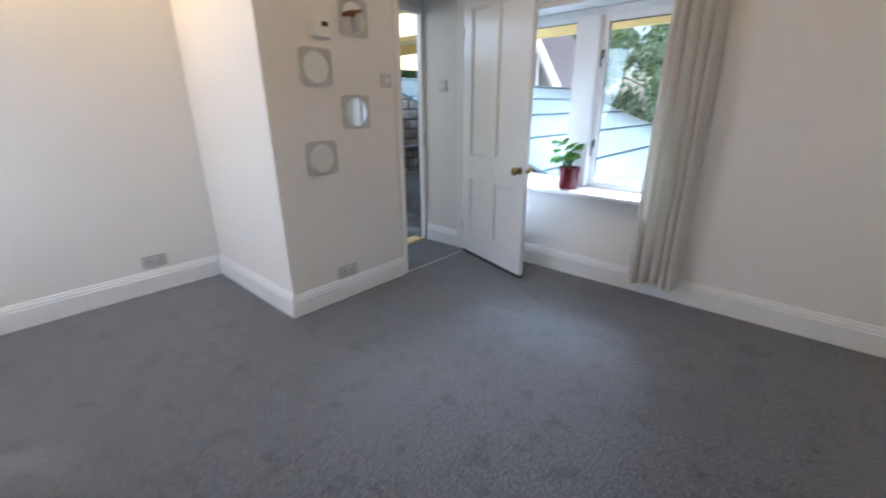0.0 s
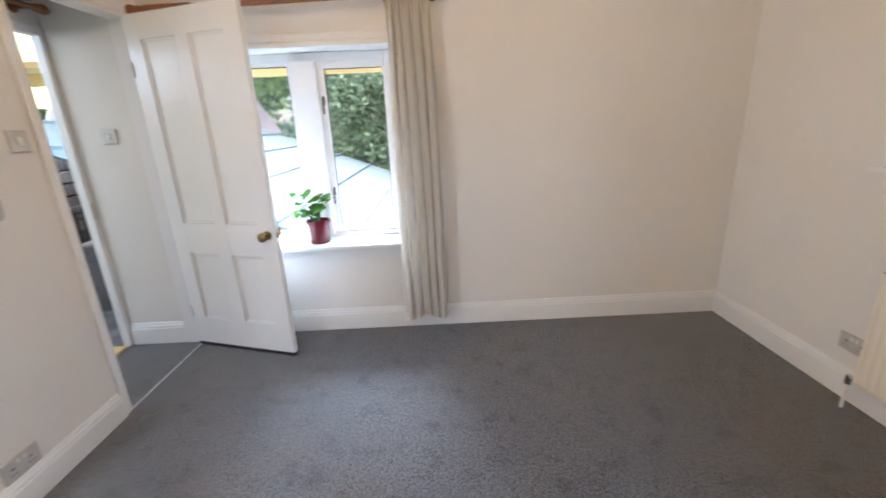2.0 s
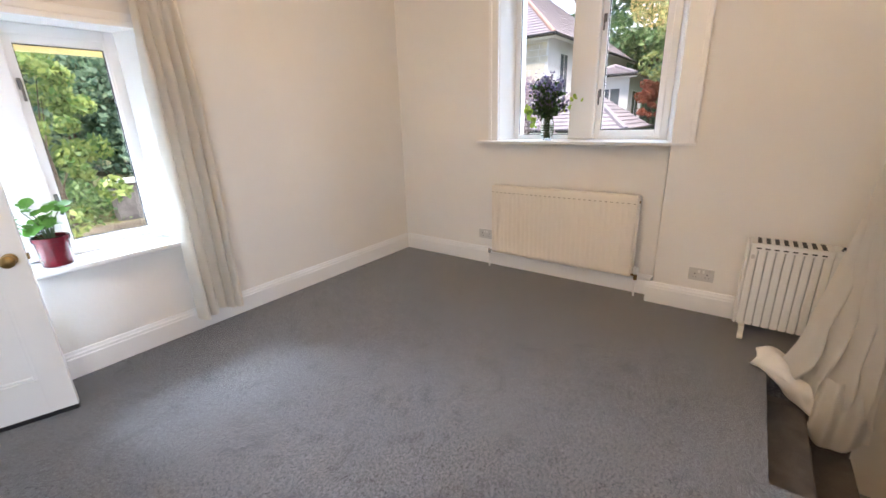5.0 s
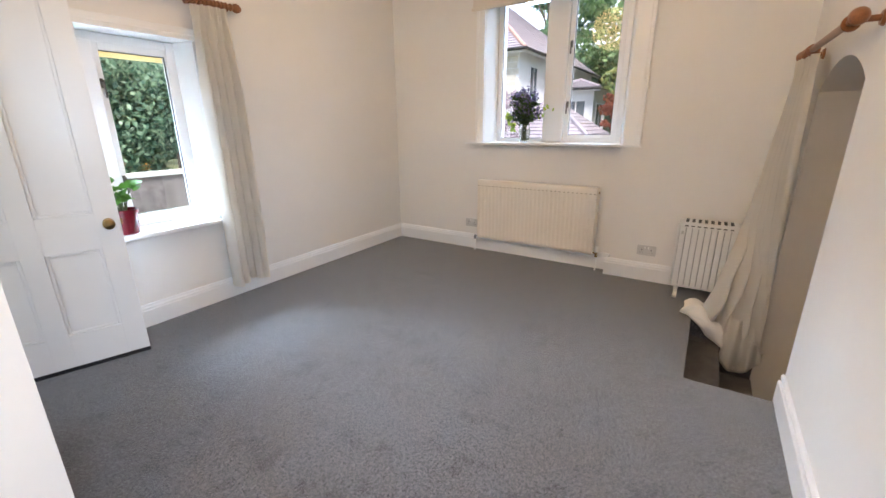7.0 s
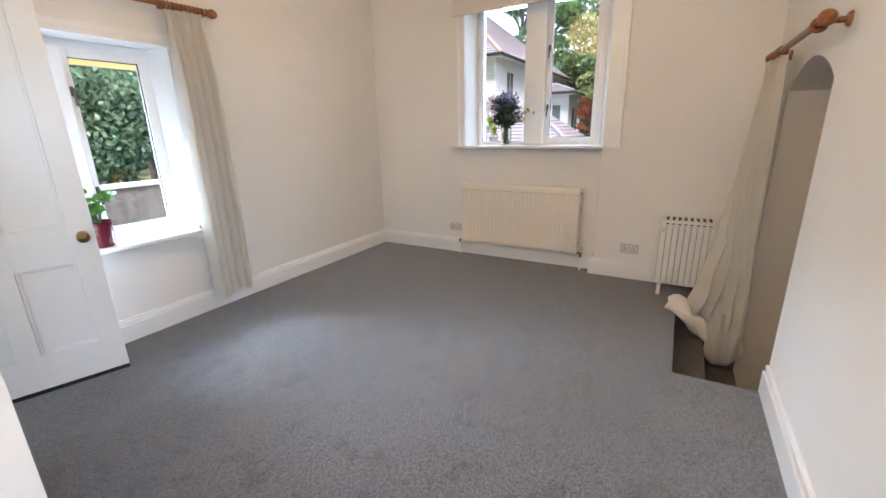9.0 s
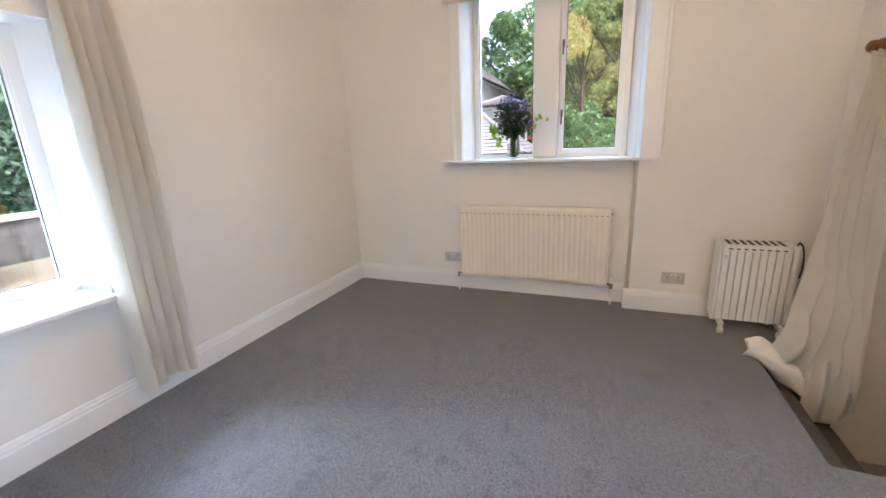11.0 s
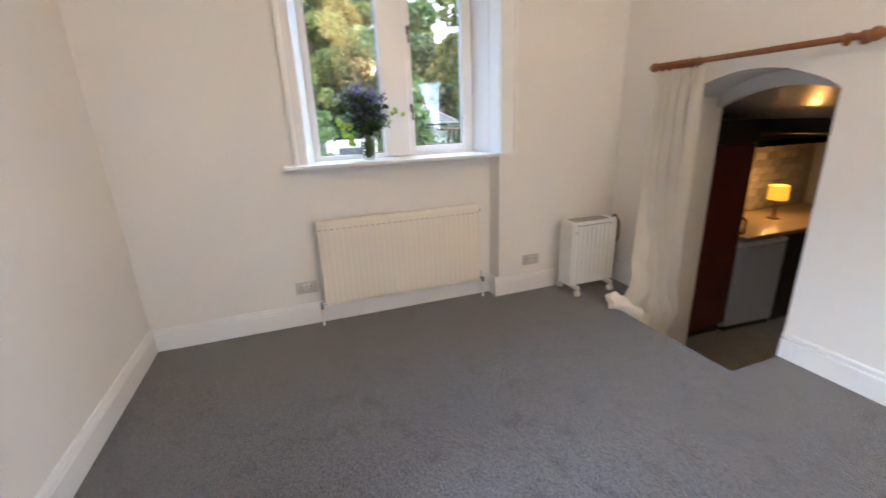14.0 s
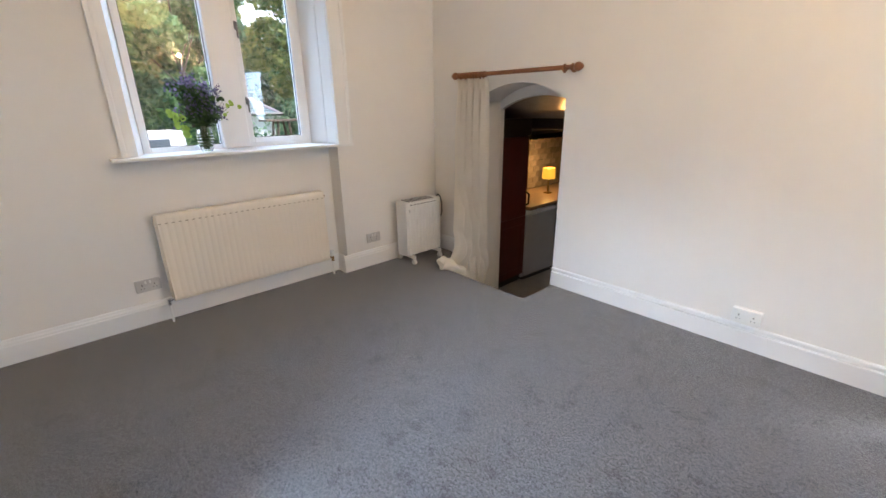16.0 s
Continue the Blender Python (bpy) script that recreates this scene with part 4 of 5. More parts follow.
for k, tip in enumerate(sprays):
    bm = bmesh.new()
    for i in range(22):
        p = tip + Vector((random.gauss(0, 0.017), random.gauss(0, 0.017), random.gauss(0, 0.022)))
        leaf_disc(bm, p, (random.gauss(0, 1), random.gauss(0, 1), random.gauss(0.6, 1)), random.uniform(0.005, 0.011), 5, 0.4)
    tagged(part("flower_head", bm, PETAL, vase, "small lilac flowers"), kind="stuff")
    bm = bmesh.new()
    for i in range(22):
        f = random.uniform(0.12, 1.0)
        p = Vector((tip.x * f, tip.y * f, 0.155 + (tip.z - 0.155) * f)) + Vector((random.gauss(0, 0.022), random.gauss(0, 0.022), random.gauss(0, 0.012)))
        leaf_disc(bm, p, (random.gauss(0, 1), random.gauss(0, 1), random.gauss(0.3, 1)), random.uniform(0.008, 0.018), 6, 0.3, 0.4)
    tagged(part("leaf_spray", bm, STEMLEAF, vase), kind="stuff")
for k, (cx, cy, cz, r) in enumerate(((-0.03, 0.13, 0.20, 0.021), (-0.02, 0.11, 0.15, 0.018), (-0.02, 0.10, 0.11, 0.019), (0.0, -0.18, 0.275, 0.014), (0.02, -0.13, 0.22, 0.011), (0.0, 0.15, 0.225, 0.018))):
    for i in range(4):
        bm = bmesh.new()
        leaf_disc(bm, (cx + random.gauss(0, 0.01), cy + random.gauss(0, 0.014), cz + random.gauss(0, 0.014)), (-1, random.gauss(0, 0.6), random.gauss(0, 0.6)), r, 9, 0.2, 0.2)
        part("leaf", bm, LIMELEAF, vase, "bright lime green leaf")

# ---- steps and kitchen ----
structure("step_1", B((-0.15, 0.74, -0.335, -0.1402, -0.60, -0.19), bevel=0.008), STEPWOOD, "grey-brown carpeted step down to the kitchen", "step")
structure("step_2", B((-0.132, 0.732, -0.545, -0.337, -0.60, -0.38), bevel=0.008), STEPWOOD, "grey-brown carpeted step down to the kitchen", "step")
structure("step_lining", B((-0.17, -0.1502, -0.54, -0.14, -0.6, -0.161), (0.7402, 0.76, -0.54, -0.14, -0.6, -0.161)), STEPWOOD, "dark carpeted side of the step well", "step")
structure("step_riser", B((-0.17, 0.76, -0.1395, -0.12, -0.6, -0.161)), STEPWOOD, "grey-brown carpeted riser under the carpet edge", "step")
structure("kitchen_floor", B((-1.4, 1.5, -3.4, -0.545, KF - 0.06, KF)), KFLOOR, "dark grey kitchen floor", "floor")
structure("kitchen_wall", B((1.5, 1.6, -3.4, -0.9, KF, 1.9), (-1.5, -1.4, -3.4, -0.9, KF, 1.9), (-1.5, 1.6, -3.5, -3.4, KF, 1.9)), GROUT, "dim kitchen wall behind grey tiles", "wall")
bm = bmesh.new()
v8 = [bm.verts.new(p) for x in (-1.4, 1.5) for p in ((x, -0.92, 1.50), (x, -1.56, 1.29), (x, -1.56, 1.7), (x, -0.92, 1.7))]
for f in ((0, 1, 2, 3), (7, 6, 5, 4), (0, 4, 5, 1), (1, 5, 6, 2), (2, 6, 7, 3), (3, 7, 4, 0)):
    bm.faces.new([v8[k] for k in f])
structure("kitchen_ceiling_slope", bm, mat("cream_gloss_ceiling", (0.52, 0.44, 0.36), 0.22, var=0.06, scale=3, bump=0.1, bump_scale=12), "glossy sloping plaster under the kitchen ceiling", "ceiling")
structure("kitchen_ceiling", B((-1.5, 1.6, -3.5, -0.9, 1.7, 1.85)), CEIL, "low white kitchen ceiling", "ceiling")

cup = thing("kitchen_cupboard", "tall dark red painted kitchen cupboard", "cupboard", pose(0.88, -1.0, KF))
part("body", B((0.0, 0.6, -0.52, 0.08, 0.09, 1.68)), REDWOOD, cup)
part("plinth", B((0.03, 0.6, -0.52, 0.08, 0.0, 0.09)), DARKWOOD, cup)
dr = part("door", B((-0.022, -0.001, -0.515, 0.075, 0.10, 0.80), bevel=0.004), REDWOOD, cup)
part("moulding", B((-0.03, -0.0225, -0.45, 0.01, 0.70, 0.715), (-0.03, -0.0225, -0.45, 0.01, 0.17, 0.185), (-0.03, -0.0225, -0.45, -0.435, 0.186, 0.699)), REDWOOD, dr)
dr = part("door", B((-0.022, -0.001, -0.515, 0.075, 0.81, 1.675), bevel=0.004), REDWOOD, cup)
bm = bmesh.new()
for a, b in (((-0.022, -0.49, 0.93), (-0.06, -0.50, 0.95)), ((-0.06, -0.50, 0.95), (-0.06, -0.50, 1.06)), ((-0.06, -0.50, 1.06), (-0.022, -0.49, 1.08))):
    tube(bm, a, b, 0.010, seg=10)
part("handle", bm, BLACK, dr, "black loop handle")
tagged(finish("wall_cupboard", B((0.84, 1.499, -1.52, -0.925, 1.115, 1.292), bevel=0.004), DARKWOOD), "near-black wooden cupboard under the kitchen ceiling", "cupboard")
tagged(finish("ceiling_beam", B((-1.4, 1.5, -1.9, -1.565, 1.18, 1.699), bevel=0.01), DARKWOOD), "dark timber beam across the kitchen", "beam")

fr = thing("fridge", "grey under-counter fridge below the worktop", "fridge", pose(0.85, -1.53, KF, 0, 0, -4))
part("body", B((0.05, 0.58, -0.545, 0.0, 0.02, 0.84), bevel=0.006), FRIDGE, fr)
part("door", B((0.0, 0.045, -0.545, 0.0, 0.05, 0.80), bevel=0.010), FRIDGE, fr)
part("top_trim", B((0.0, 0.05, -0.545, 0.0, 0.805, 0.845), bevel=0.006), PLASTIC, fr)
part("base", B((0.02, 0.56, -0.54, -0.005, 0.0, 0.02)), BLACK, fr)
structure("worktop", B((0.80, 1.49, -3.39, -1.525, 0.295, 0.335), bevel=0.006), COUNTER, "speckled brown kitchen worktop", "worktop")
tagged(finish("base_cupboard", B((0.84, 1.49, -3.39, -2.14, KF + 0.002, 0.293)), DARKWOOD), "dark wooden base cupboard under the worktop", "cupboard")
sh = thing("wall_shelf", "dark shelf with a pale scalloped edging, lit below", "shelf")
part("board", B((1.12, 1.49, -3.3, -1.54, 1.07, 1.10)), DARKWOOD, sh)
bm = bmesh.new()
sheet(bm, lambda u, v: (1.115, -3.3 + 1.76 * u, 1.10 - (0.055 + 0.012 * abs(math.sin(u * 40))) * v), 160, 1)
bmesh.ops.solidify(bm, geom=bm.faces[:], thickness=0.003)
part("edging", bm, CLOTH, sh, "pale scalloped edging")
kl = thing("table_lamp", "small lit table lamp with an amber drum shade", "lamp", pose(1.15, -2.38, 0.335))
bm = bmesh.new()
lathe(bm, [(0.0, 0), (0.055, 0), (0.055, 0.012), (0.012, 0.02), (0.009, 0.20), (0.0, 0.20)], seg=20)
part("base", bm, BRASS, kl, smooth=True)
bm = bmesh.new()
lathe(bm, [(0.083, 0.19), (0.078, 0.325), (0.076, 0.325), (0.081, 0.19), (0.083, 0.19)], seg=28)
s = part("shade", bm, LAMPSHADE, kl, "glowing amber drum shade", smooth=True)
s.visible_shadow = False

# ---- outside ----
GZ = -0.72
structure("ground", B((-300, 300, -300, 300, GZ - 0.2, GZ)), GRASS, "grass and leaf litter round the house", "ground")
structure("path", B((-6, 9, 8.6, 11.4, GZ, GZ + 0.02)), GRAVEL, "brown gravel path beyond the window", "path")
structure("porch_floor", B((-5.2, XL - 0.12, 1.2, 5.2, GZ, -0.06)), DSTONE, "dark stone porch floor outside the door", "pavement")
# eaves over the windows
structure("eaves", B((-6.0, 2.0, 3.33, 3.6, 1.86, 1.90), (-6.0, 2.0, 3.60, 3.63, 1.775, 1.92)), EAVE, "cream-yellow painted eaves boards above the window", "eaves")
structure("porch_roof", B((-5.2, XL - 0.13, 1.2, 3.3, 2.1, 2.16), (-4.5, -4.44, 1.2, 5.4, 1.70, 2.9)), EAVE, "cream-yellow boarded porch roof edge", "eaves")

# lean-to roof north of the window, in standing-seam sheets
rf = thing("lean_to_roof", "pale blue-grey sheet lean-to roof below the window", "roof")
for i in range(5):
    bm = bmesh.new()
    prism(bm, [(-0.60, 0), (0, 0), (0, 5.2), (-0.60, 5.2)], 0, 0.02)
    box(bm, -0.622, -0.598, 0, 5.2, 0, 0.05)
    ob = part("roof_sheet", bm, ROOFSHEET, rf)
    ob.matrix_basis = pose(-1.32, 3.6, 0.42, 0, 21, 0) @ pose(-0.62 * i, 0, 0)
part("wall", B((-4.1, -1.40, 3.65, 8.75, GZ, 0.40)), DSTONE, rf)
part("end_wall", B((-1.40, -1.36, 3.65, 8.75, GZ, 0.40)), RENDER, rf, "white rendered end wall")


def house(name, label, x0, x1, y0, y1, eave, ridge, wallmat, windows, roofmat, over=0.35, hip=True, ridge_axis="x"):
    """A house with walls, a hipped or gabled slated roof, gutters and windows."""
    t = thing(name, label, "house")
    part("wall", B((x0, x1, y0, y1, GZ, eave)), wallmat, t)
    bm = bmesh.new()
    a0, a1, b0, b1 = x0 - over, x1 + over, y0 - over, y1 + over
    h = min(a1 - a0, b1 - b0) / 2
    v = [bm.verts.new(p) for p in ((a0, b0, eave), (a1, b0, eave), (a1, b1, eave), (a0, b1, eave))]
    if ridge_axis == "x":
        s = h if hip else 0.0
        r = [bm.verts.new((a0 + s, (b0 + b1) / 2, ridge)), bm.verts.new((a1 - s, (b0 + b1) / 2, ridge))]
        faces = ((v[0], v[1], r[1], r[0]), (v[2], v[3], r[0], r[1]), (v[1], v[2], r[1]), (v[3], v[0], r[0]))
    else:
        s = h if hip else 0.0
        r = [bm.verts.new(((a0 + a1) / 2, b0 + s, ridge)), bm.verts.new(((a0 + a1) / 2, b1 - s, ridge))]
        faces = ((v[0], v[1], r[0]), (v[1], v[2], r[1], r[0]), (v[2], v[3], r[1]), (v[3], v[0], r[0], r[1]))
    for f in faces:
        bm.faces.new(f)
    bm.faces.new(v[::-1])
    roof = part("roof", bm, roofmat, t, "slate roof")
    # slate courses as thin battens along each slope
    bm = bmesh.new()
    corners = [Vector(p) for p in ((a0, b0, eave), (a1, b0, eave), (a1, b1, eave), (a0, b1, eave))]
    if ridge_axis == "x":
        R0, R1 = Vector((a0 + s, (b0 + b1) / 2, ridge)), Vector((a1 - s, (b0 + b1) / 2, ridge))
        slopes = ((corners[0], corners[1], R1, R0), (corners[3], corners[0], R0, R0))
    else:
        R0, R1 = Vector(((a0 + a1) / 2, b0 + s, ridge)), Vector(((a0 + a1) / 2, b1 - s, ridge))
        slopes = ((corners[0], corners[1], R0, R0), (corners[3], corners[0], R0, R1))
    for p, q, r1, r0 in slopes:
        n = max(6, int((r0 - p).length / 0.24))
        up = (q - p).cross(r0 - p).normalized() * 0.018
        if up.z < 0:
            up = -up
        for i in range(n):
            f0, f1 = i / n, (i + 1) / n
            w = [bm.verts.new(c) for c in (p.lerp(r0, f0) + up * 1.6, q.lerp(r1, f0) + up * 1.6, q.lerp(r1, f1) + up * 0.2, p.lerp(r0, f1) + up * 0.2, p.lerp(r0, f0), q.lerp(r1, f0))]
            bm.faces.new((w[0], w[1], w[2], w[3]))
            bm.faces.new((w[4], w[5], w[1], w[0]))
    part("slate_courses", bm, roofmat, roof)
    bm = bmesh.new()
    for a, b in ((corners[0], R0), (corners[3], R0), (R0, R1)):
        if (a - b).length > 0.1:
            tube(bm, a, b, 0.09, seg=8)
    part("ridge_tiles", bm, RIDGE if eave > 4 else SLATE, roof, "terracotta ridge and hip tiles")
    bm = B((a0, a1, b0 - 0.03, b0, eave - 0.16, eave + 0.0), (a0 - 0.03, a0, b0, b1, eave - 0.16, eave + 0.0))
    part("fascia", bm, RENDER, t, "white fascia board")
    bm = bmesh.new()
    tube(bm, (a0 - 0.09, b0 - 0.09, eave - 0.03), (a1, b0 - 0.09, eave - 0.03), 0.065, seg=10)
    tube(bm, (a0 - 0.09, b0 - 0.09, eave - 0.03), (a0 - 0.09, b1, eave - 0.03), 0.065, seg=10)
    part("gutter", bm, BLACK, t, "black gutter")
    for side, c, z0, z1, w in windows:
        if side == "s":
            win = part("window", B((c - w / 2, c + w / 2, y0 - 0.03, y0 - 0.001, z0, z1)), RENDER, t)
            part("pane", B((c - w / 2 + 0.08, c - 0.03, y0 - 0.034, y0 - 0.031, z0 + 0.08, z1 - 0.08)), WINDOWDARK, win)
            part("pane", B((c + 0.03, c + w / 2 - 0.08, y0 - 0.034, y0 - 0.031, z0 + 0.08, z1 - 0.08)), WINDOWDARK, win)
        else:
            win = part("window", B((x0 - 0.03, x0 - 0.001, c - w / 2, c + w / 2, z0, z1)), RENDER, t)
            part("pane", B((x0 - 0.034, x0 - 0.031, c - w / 2 + 0.08, c - 0.03, z0 + 0.08, z1 - 0.08)), WINDOWDARK, win)
            part("pane", B((x0 - 0.034, x0 - 0.031, c + 0.03, c + w / 2 - 0.08, z0 + 0.08, z1 - 0.08)), WINDOWDARK, win)
    return t


hs = house("white_house", "large white rendered house with a hipped slate roof", 14.3, 26.0, 6.9, 17.0, 4.15, 8.6, RENDER,
           [("s", 15.9, 2.0, 3.7, 0.9), ("s", 18.6, 2.0, 3.7, 0.9), ("w", 12.0, 1.8, 3.6, 1.2), ("s", 22.0, 1.8, 3.6, 1.2)], SLATE)
random.seed(5)
for row in range(7):
    y = 6.91 + random.uniform(0.0, 0.12)
    while y < 7.55 + 0.25 * random.random() + 0.06 * row:
        w = random.uniform(0.28, 0.5)
        part("quoin_stone", B((14.275, 14.299 - 0.002, y, y + w - 0.02, 2.3 + row * 0.235, 2.515 + row * 0.235), bevel=0.006), STONE, hs, "exposed buff stone")
        y += w
house("house_annex", "small white annex with a slate roof and gutter pipes", 18.6, 21.2, 4.9, 6.7, 2.9, 3.35, RENDER, [("s", 19.8, 0.6, 2.3, 1.3), ("w", 5.7, 1.0, 2.4, 1.0)], SLATE, 0.3)
house("outbuilding", "low white outbuilding with a slate roof", 12.3, 15.6, 3.6, 7.0, 0.82, 2.25, RENDER, [], SLATE, 0.25)
house("gable_house", "dark stone gabled house beyond the lean-to roof", -8.3, -4.7, 9.5, 10.9, 1.35, 4.6, DSTONE, [("s", -5.6, 0.1, 1.2, 0.7)], SLATE, 0.3, False, "y")
bm = bmesh.new()
tube(bm, (-4.68, 9.44, GZ), (-4.68, 9.44, 1.3), 0.05, seg=8)
tagged(finish("drain_pipe", bm, BLACK), "black drain pipe on the gabled house", "pipe")
bx = thing("timber_gable", "dark stone gable with pale timber bargeboards", "gable")
for a, b in (((-8.6, 9.10, 1.15), (-6.5, 9.10, 4.75)), ((-4.4, 9.10, 1.15), (-6.5, 9.10, 4.75))):
    bm = bmesh.new()
    tube(bm, a, b, 0.11, seg=4)
    part("bargeboard", bm, RENDER, bx)
bm = bmesh.new()
vv = [bm.verts.new(p) for p in ((-8.5, 9.16, 1.3), (-4.5, 9.16, 1.3), (-6.5, 9.16, 4.7), (-8.5, 9.3, 1.3), (-4.5, 9.3, 1.3), (-6.5, 9.3, 4.7))]
for f in ((0, 1, 2), (5, 4, 3), (0, 3, 4, 1), (1, 4, 5, 2), (2, 5, 3, 0)):
    bm.faces.new([vv[k] for k in f])
part("gable_wall", bm, DSTONE, bx)
win = part("window", B((-5.75, -5.15, 9.12, 9.158, 1.45, 2.6), bevel=0.01), RENDER, bx, "white framed gable window")
for a, b in ((-5.69, -5.48), (-5.42, -5.21)):
    part("pane", B((a, b, 9.112, 9.119, 1.53, 2.52)), WINDOWDARK, win)

# stone wall and railing outside the lobby door
bw = tagged(thing("porch_stone_wall", "dark coursed stone wall with ledges outside the door", "wall"), kind="structure")
random.seed(8)
part("core", B((-5.6, -5.2, 3.2, 7.0, GZ, 1.55)), DSTONE, bw)
sm = B((-0.03, 0.03, -0.17, 0.17, -0.07, 0.07), bevel=0.012)
stone = finish("stone", sm, DSTONE)
stone.parent = bw
stone.matrix_basis = pose(-5.185, 3.4, -0.6)
for j in range(14):
    for i in range(10):
        o = stone.copy()
        scene.collection.objects.link(o)
        o.matrix_basis = pose(-5.185 + random.uniform(-0.012, 0.012), 3.4 + i * 0.36 + (0.18 if j % 2 else 0), -0.6 + j * 0.155)
rl = thing("railing", "black iron railing beside the porch", "railing")
for z in (0.68, 0.62, -0.45):
    bm = bmesh.new()
    tube(bm, (-4.5, 3.4, z), (-4.5, 5.4, z), 0.018 if z > 0.65 else 0.012, seg=8)
    part("rail", bm, CHROME if z > 0.65 else BLACK, rl)
for i in range(20):
    bm = bmesh.new()
    tube(bm, (-4.5, 3.45 + i * 0.1, GZ), (-4.5, 3.45 + i * 0.1, 0.66), 0.009, seg=6)
    part("bar", bm, BLACK, rl)

# lantern
ln = thing("street_lamp", "old black lantern post with pale glass panes", "street lamp", pose(-0.75, 11.0, GZ + 0.02))
bm = bmesh.new()
lathe(bm, [(0.0, 0), (0.10, 0), (0.10, 0.10), (0.05, 0.16), (0.04, 0.55), (0.06, 0.60), (0.035, 0.66), (0.03, 0.98), (0.06, 1.02), (0.0, 1.03)], seg=12)
part("post", bm, BLACK, ln, smooth=True)
bm = bmesh.new()
lathe(bm, [(0.0, 1.04), (0.09, 1.04), (0.165, 1.42), (0.0, 1.42)], pose(0, 0, 0, 0, 0, 45), 4)
part("pane", bm, PALE, ln, "pale glass panes")
bm = bmesh.new()
lathe(bm, [(0.185, 1.42), (0.185, 1.44), (0.07, 1.56), (0.07, 1.60), (0.03, 1.64), (0.0, 1.70)], pose(0, 0, 0, 0, 0, 45), 4)
part("cap", bm, BLACK, ln)
# garden wall with coping
gw = tagged(thing("garden_wall", "low grey stone garden wall with a pale coping", "wall"), kind="structure")
part("wall", B((1.2, 9.0, 11.6, 11.95, GZ, 0.12)), DSTONE, gw)
part("coping", B((1.15, 9.05, 11.55, 12.0, 0.12, 0.22), bevel=0.02), PALE, gw)

# garden shed, bird table and white box seen beyond window 2
house("garden_shed", "small pale garden shed with a grey roof", 17.5, 20.0, -5.3, -3.2, 1.3, 2.1, RENDER, [], ROOFSHEET, 0.2)
bt = thing("garden_table", "rustic wooden garden table on crossed legs", "table", pose(10.0, -2.55, GZ))
part("top", B((-0.3, 0.3, -0.5, 0.5, 1.84, 1.90), bevel=0.01), BARK, bt)
for a in (-0.3, 0.3):
    for b in (-0.35, 0.35):
        bm = bmesh.new()
        tube(bm, (a * 0.6, b, 0), (a * 0.6, b * 0.4, 1.85), 0.035, seg=8)
        part("leg", bm, BARK, bt)
vn = thing("white_van", "white vehicle parked beyond the trees", "van", pose(16, -0.2, GZ))
part("body", B((-0.9, 0.9, -1.0, 1.0, 0.35, 1.5), bevel=0.08), RENDER, vn)
part("window", B((-0.93, -0.89, -0.5, 0.5, 0.85, 1.25), bevel=0.01), WINDOWDARK, vn)
for y in (-0.65, 0.65):
    for x in (-0.8, 0.8):
        bm = bmesh.new()
        tube(bm, (x - 0.1, y, 0.3), (x + 0.1, y, 0.3), 0.3, seg=16)
        part("wheel", bm, BLACK, vn)


# ---- trees ----
def leaves(name, centres, radii, count, size, material, seed, parent=None):
    """A crown of many small folded leaves, gathered into uneven clumps."""
    rng = np.random.default_rng(seed)
    cs = np.array(centres, float)
    rs = np.array(radii, float)
    k = rng.integers(0, len(cs), count)
    d = rng.normal(size=(count, 3))
    d /= np.linalg.norm(d, axis=1)[:, None]
    rad = rng.uniform(0.35, 1.0, count) ** 0.5
    p = cs[k] + d * rad[:, None] * rs[k][:, None] * np.array([1, 1, 0.85])
    a = rng.normal(size=(count, 3))
    a /= np.linalg.norm(a, axis=1)[:, None]
    b = np.cross(a, rng.normal(size=(count, 3)))
    b /= np.linalg.norm(b, axis=1)[:, None]
    s = rng.uniform(0.6, 1.3, count)[:, None] * size
    quad = np.stack([p - a * s, p + b * s * 0.55, p + a * s, p - b * s * 0.55], 1).reshape(-1, 3)
    me = bpy.data.meshes.new(name)
    idx = np.arange(count * 4).reshape(-1, 4)
    me.from_pydata(quad.tolist(), [], idx.tolist())
    me.materials.append(material)
    ob = new(name, me)
    ob.parent = parent
    return ob


def tree(x, y, h, spread, material, label, seed, count=5200, size=0.13, low=0.25):
    rng = random.Random(seed)
    t = thing("tree", label, "tree")
    bm = bmesh.new()
    top = Vector((x + rng.uniform(-0.3, 0.3), y + rng.uniform(-0.3, 0.3), GZ + h * 0.8))
    foot = Vector((x, y, GZ))
    tube(bm, foot, foot.lerp(top, 0.5), 0.016 * h, 0.010 * h, seg=10)
    tube(bm, foot.lerp(top, 0.5), top, 0.010 * h, 0.004 * h, seg=8)
    cs, rs = [], []
    for i in range(30):
        f = rng.uniform(low, 1.0)
        a = rng.uniform(0, 2 * math.pi)
        w = spread * (0.35 + 0.65 * math.sin(math.pi * min(1, max(0.08, f * 0.9)))) * rng.uniform(0.35, 1.0)
        c = Vector((x + math.cos(a) * w, y + math.sin(a) * w, GZ + h * f))
        cs.append(tuple(c))
        rs.append(spread * rng.uniform(0.16, 0.34))
        if i % 2 == 0:
            s = foot.lerp(top, min(0.95, f * 0.8))
            tube(bm, s, c, 0.004 * h, 0.0015 * h, seg=6, caps=False)
    part("trunk", bm, BARK, t)
    leaves("crown", cs, rs, count, size, material, seed, t)
    return t


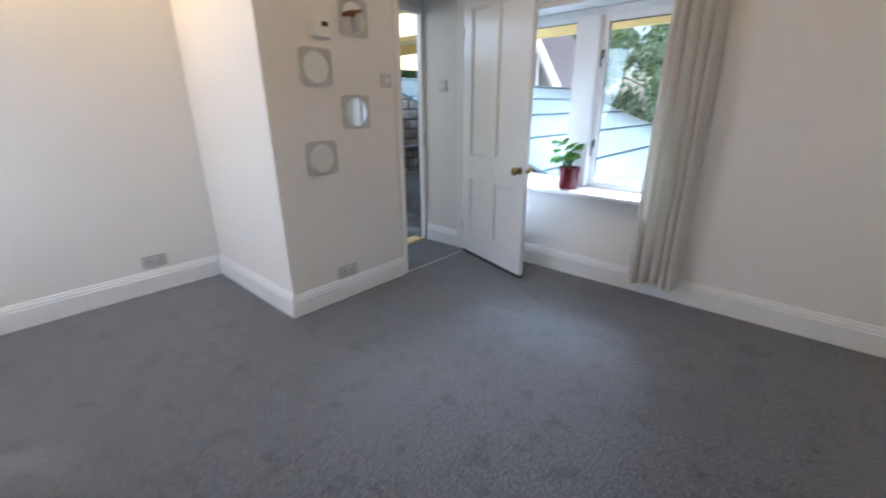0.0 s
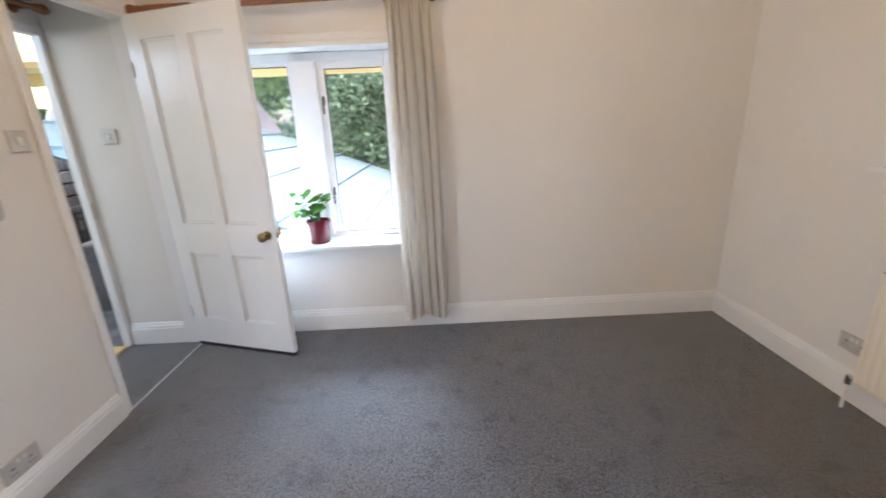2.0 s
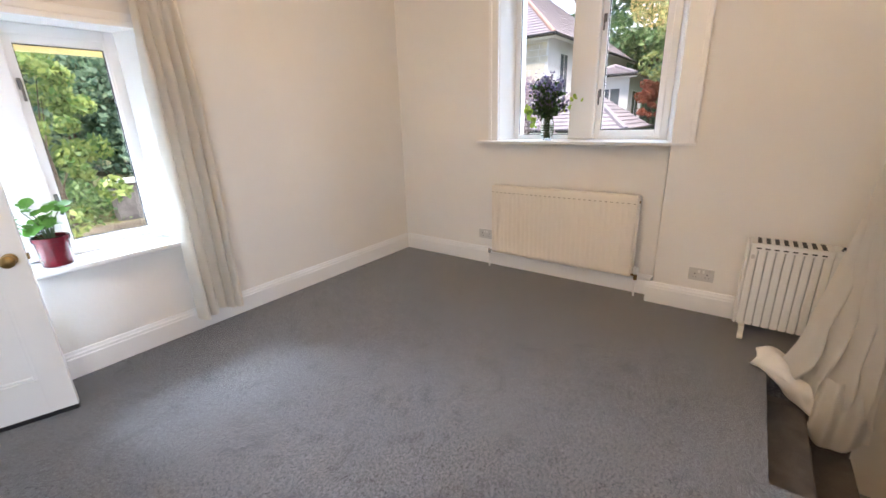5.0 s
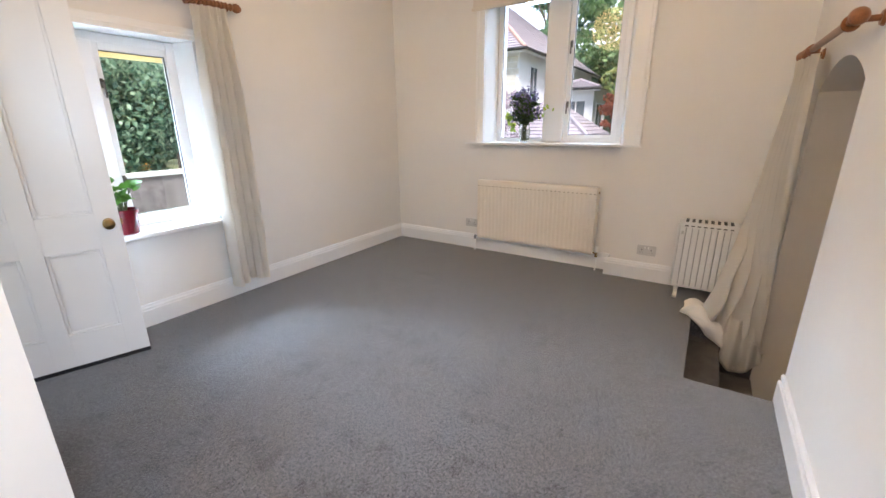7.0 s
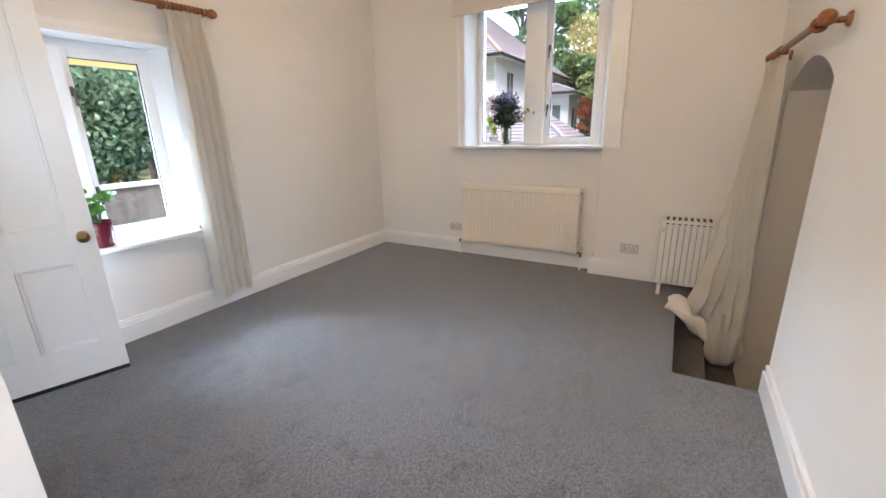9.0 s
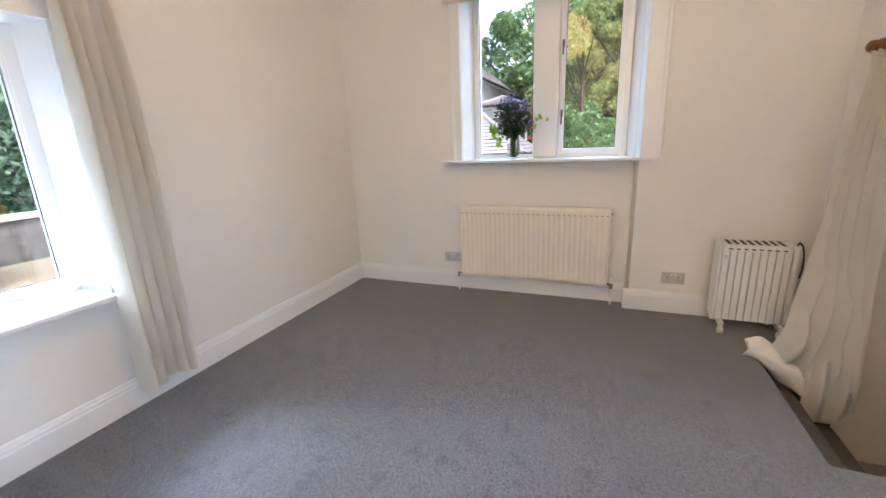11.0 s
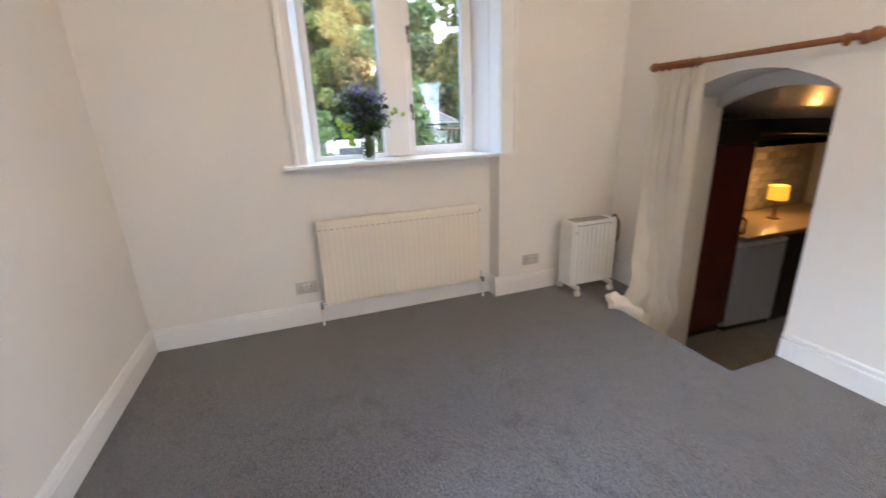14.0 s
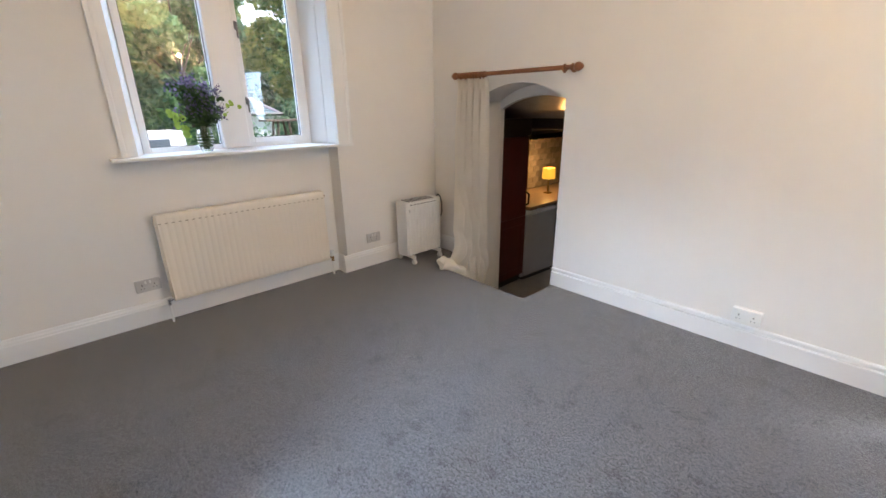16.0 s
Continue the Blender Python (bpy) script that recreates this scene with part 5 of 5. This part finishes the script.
def hedge(x0, x1, y0, y1, h, material, label, seed, count, size):
    rng = random.Random(seed)
    cs, rs = [], []
    for i in range(60):
        cs.append((rng.uniform(x0, x1), rng.uniform(y0, y1), GZ + rng.uniform(0.3, h)))
        rs.append(rng.uniform(0.5, 1.1) * max(1.0, h / 3))
    ob = leaves("hedge", cs, rs, count, size, material, seed)
    return tagged(ob, label, "hedge", kind="stuff")


tree(-4.2, 17.0, 8.5, 3.0, GREEN, "green broadleaved tree behind the gabled house", 1)
tree(-1.4, 15.5, 7.5, 2.8, GREEN, "green broadleaved tree in the garden", 2, 8000)
tree(1.8, 16.0, 7.8, 2.8, DGREEN, "dark green broadleaved tree in the garden", 3, 8000)
tree(0.05, 9.8, 3.2, 0.9, leaf_mat("lime_green_shrub_leaf", (0.10, 0.22, 0.07), (0.40, 0.48, 0.16)), "yellow-green shrub beside the path", 4, 3600, 0.08, 0.12)
tree(5.0, 15.5, 8.0, 2.8, DGREEN, "dark green broadleaved tree in the garden", 5, 8000)
tree(8.4, 17.0, 8.5, 3.0, GREEN, "green broadleaved tree in the garden", 6)
hedge(-4.0, 10.0, 13.0, 14.2, 3.6, HEDGE, "dense leafy green hedge along the garden", 21, 34000, 0.09)
hedge(-3.0, 1.0, 12.3, 12.8, 0.4, GREEN, "low green ground cover under the hedge", 22, 7000, 0.06)
tree(33.0, 12.5, 17, 5.5, DGREEN, "tall dark tree behind the white house", 7, 8000, 0.24)
tree(31.0, 6.0, 16, 4.8, GREEN, "tall green tree beyond the white house", 8, 9000, 0.22)
tree(25.5, 2.8, 10, 3.0, GREEN, "green tree beside the white house", 9, 8000, 0.17)
tree(16.0, 3.5, 3.1, 0.6, ORANGE, "red autumn shrub beside the white house", 10, 2200, 0.06, 0.62)
tree(24.0, 4.2, 4.2, 1.4, DGREEN, "dark evergreen shrub beside the white house", 11, 3000, 0.12, 0.1)
tree(19.5, 0.4, 10.5, 2.9, YELLOW, "yellowing broadleaved tree beyond the lawn", 12, 15000, 0.17)
tree(17.0, -2.0, 7.5, 2.4, GREEN, "green broadleaved tree beyond the lawn", 13, 15000, 0.16, 0.12)
tree(23.0, -3.4, 9.5, 2.8, DGREEN, "dark green broadleaved tree beyond the lawn", 14, 15000, 0.20, 0.1)
tree(21.0, -8.6, 10.5, 2.6, YELLOW, "yellowing broadleaved tree beyond the lawn", 15, 8000, 0.16)
tree(26.0, -12.5, 11.0, 3.4, GREEN, "green broadleaved tree beyond the lawn", 16, 7000, 0.2)
tree(27.0, -0.5, 12.0, 3.6, GREEN, "tall green tree beyond the lawn", 31, 15000, 0.23)
tree(28.0, -6.0, 8.5, 3.0, YELLOW, "yellowing tree at the wood's edge", 32, 8000, 0.2, 0.1)
tree(16.0, 1.8, 8.0, 2.0, YELLOW, "slender yellowing garden tree", 33, 5500, 0.09)
tree(13.5, 1.6, 3.0, 1.3, GREEN, "green leafy garden shrub on the lawn", 17, 4000, 0.08, 0.08)
tree(9.2, 5.1, 2.9, 0.8, leaf_mat("pale_mauve_leaf", (0.30, 0.22, 0.26), (0.5, 0.42, 0.46)), "pale mauve garden shrub in front of the white house", 18, 2600, 0.045, 0.35)
hedge(17.5, 19.0, -7.5, 3.0, 2.2, DGREEN, "dark green hedge beyond the lawn", 23, 15000, 0.12)
hedge(30.0, 42.0, -24.0, 20.0, 7.0, DGREEN, "distant dark green woodland edge", 24, 40000, 0.4)
hedge(-30.0, 24.0, 24.0, 34.0, 6.0, DGREEN, "distant dark green woodland edge", 25, 22000, 0.5)

# ---- wall tiles in the kitchen ----
kw = bpy.data.objects["kitchen_wall"]
tm = bmesh.new()
box(tm, -0.008, 0.0, -0.072, 0.072, -0.035, 0.035, bevel=0.003)
tile = finish("tile", tm, KTILE)
tile.parent = kw
tile.matrix_basis = pose(1.499, -1.62, 0.375)
for j in range(9):
    for i in range(11):
        if i or j:
            o = tile.copy()
            scene.collection.objects.link(o)
            o.matrix_basis = pose(1.499, -1.62 - i * 0.15 - (0.075 if j % 2 else 0), 0.375 + j * 0.075)
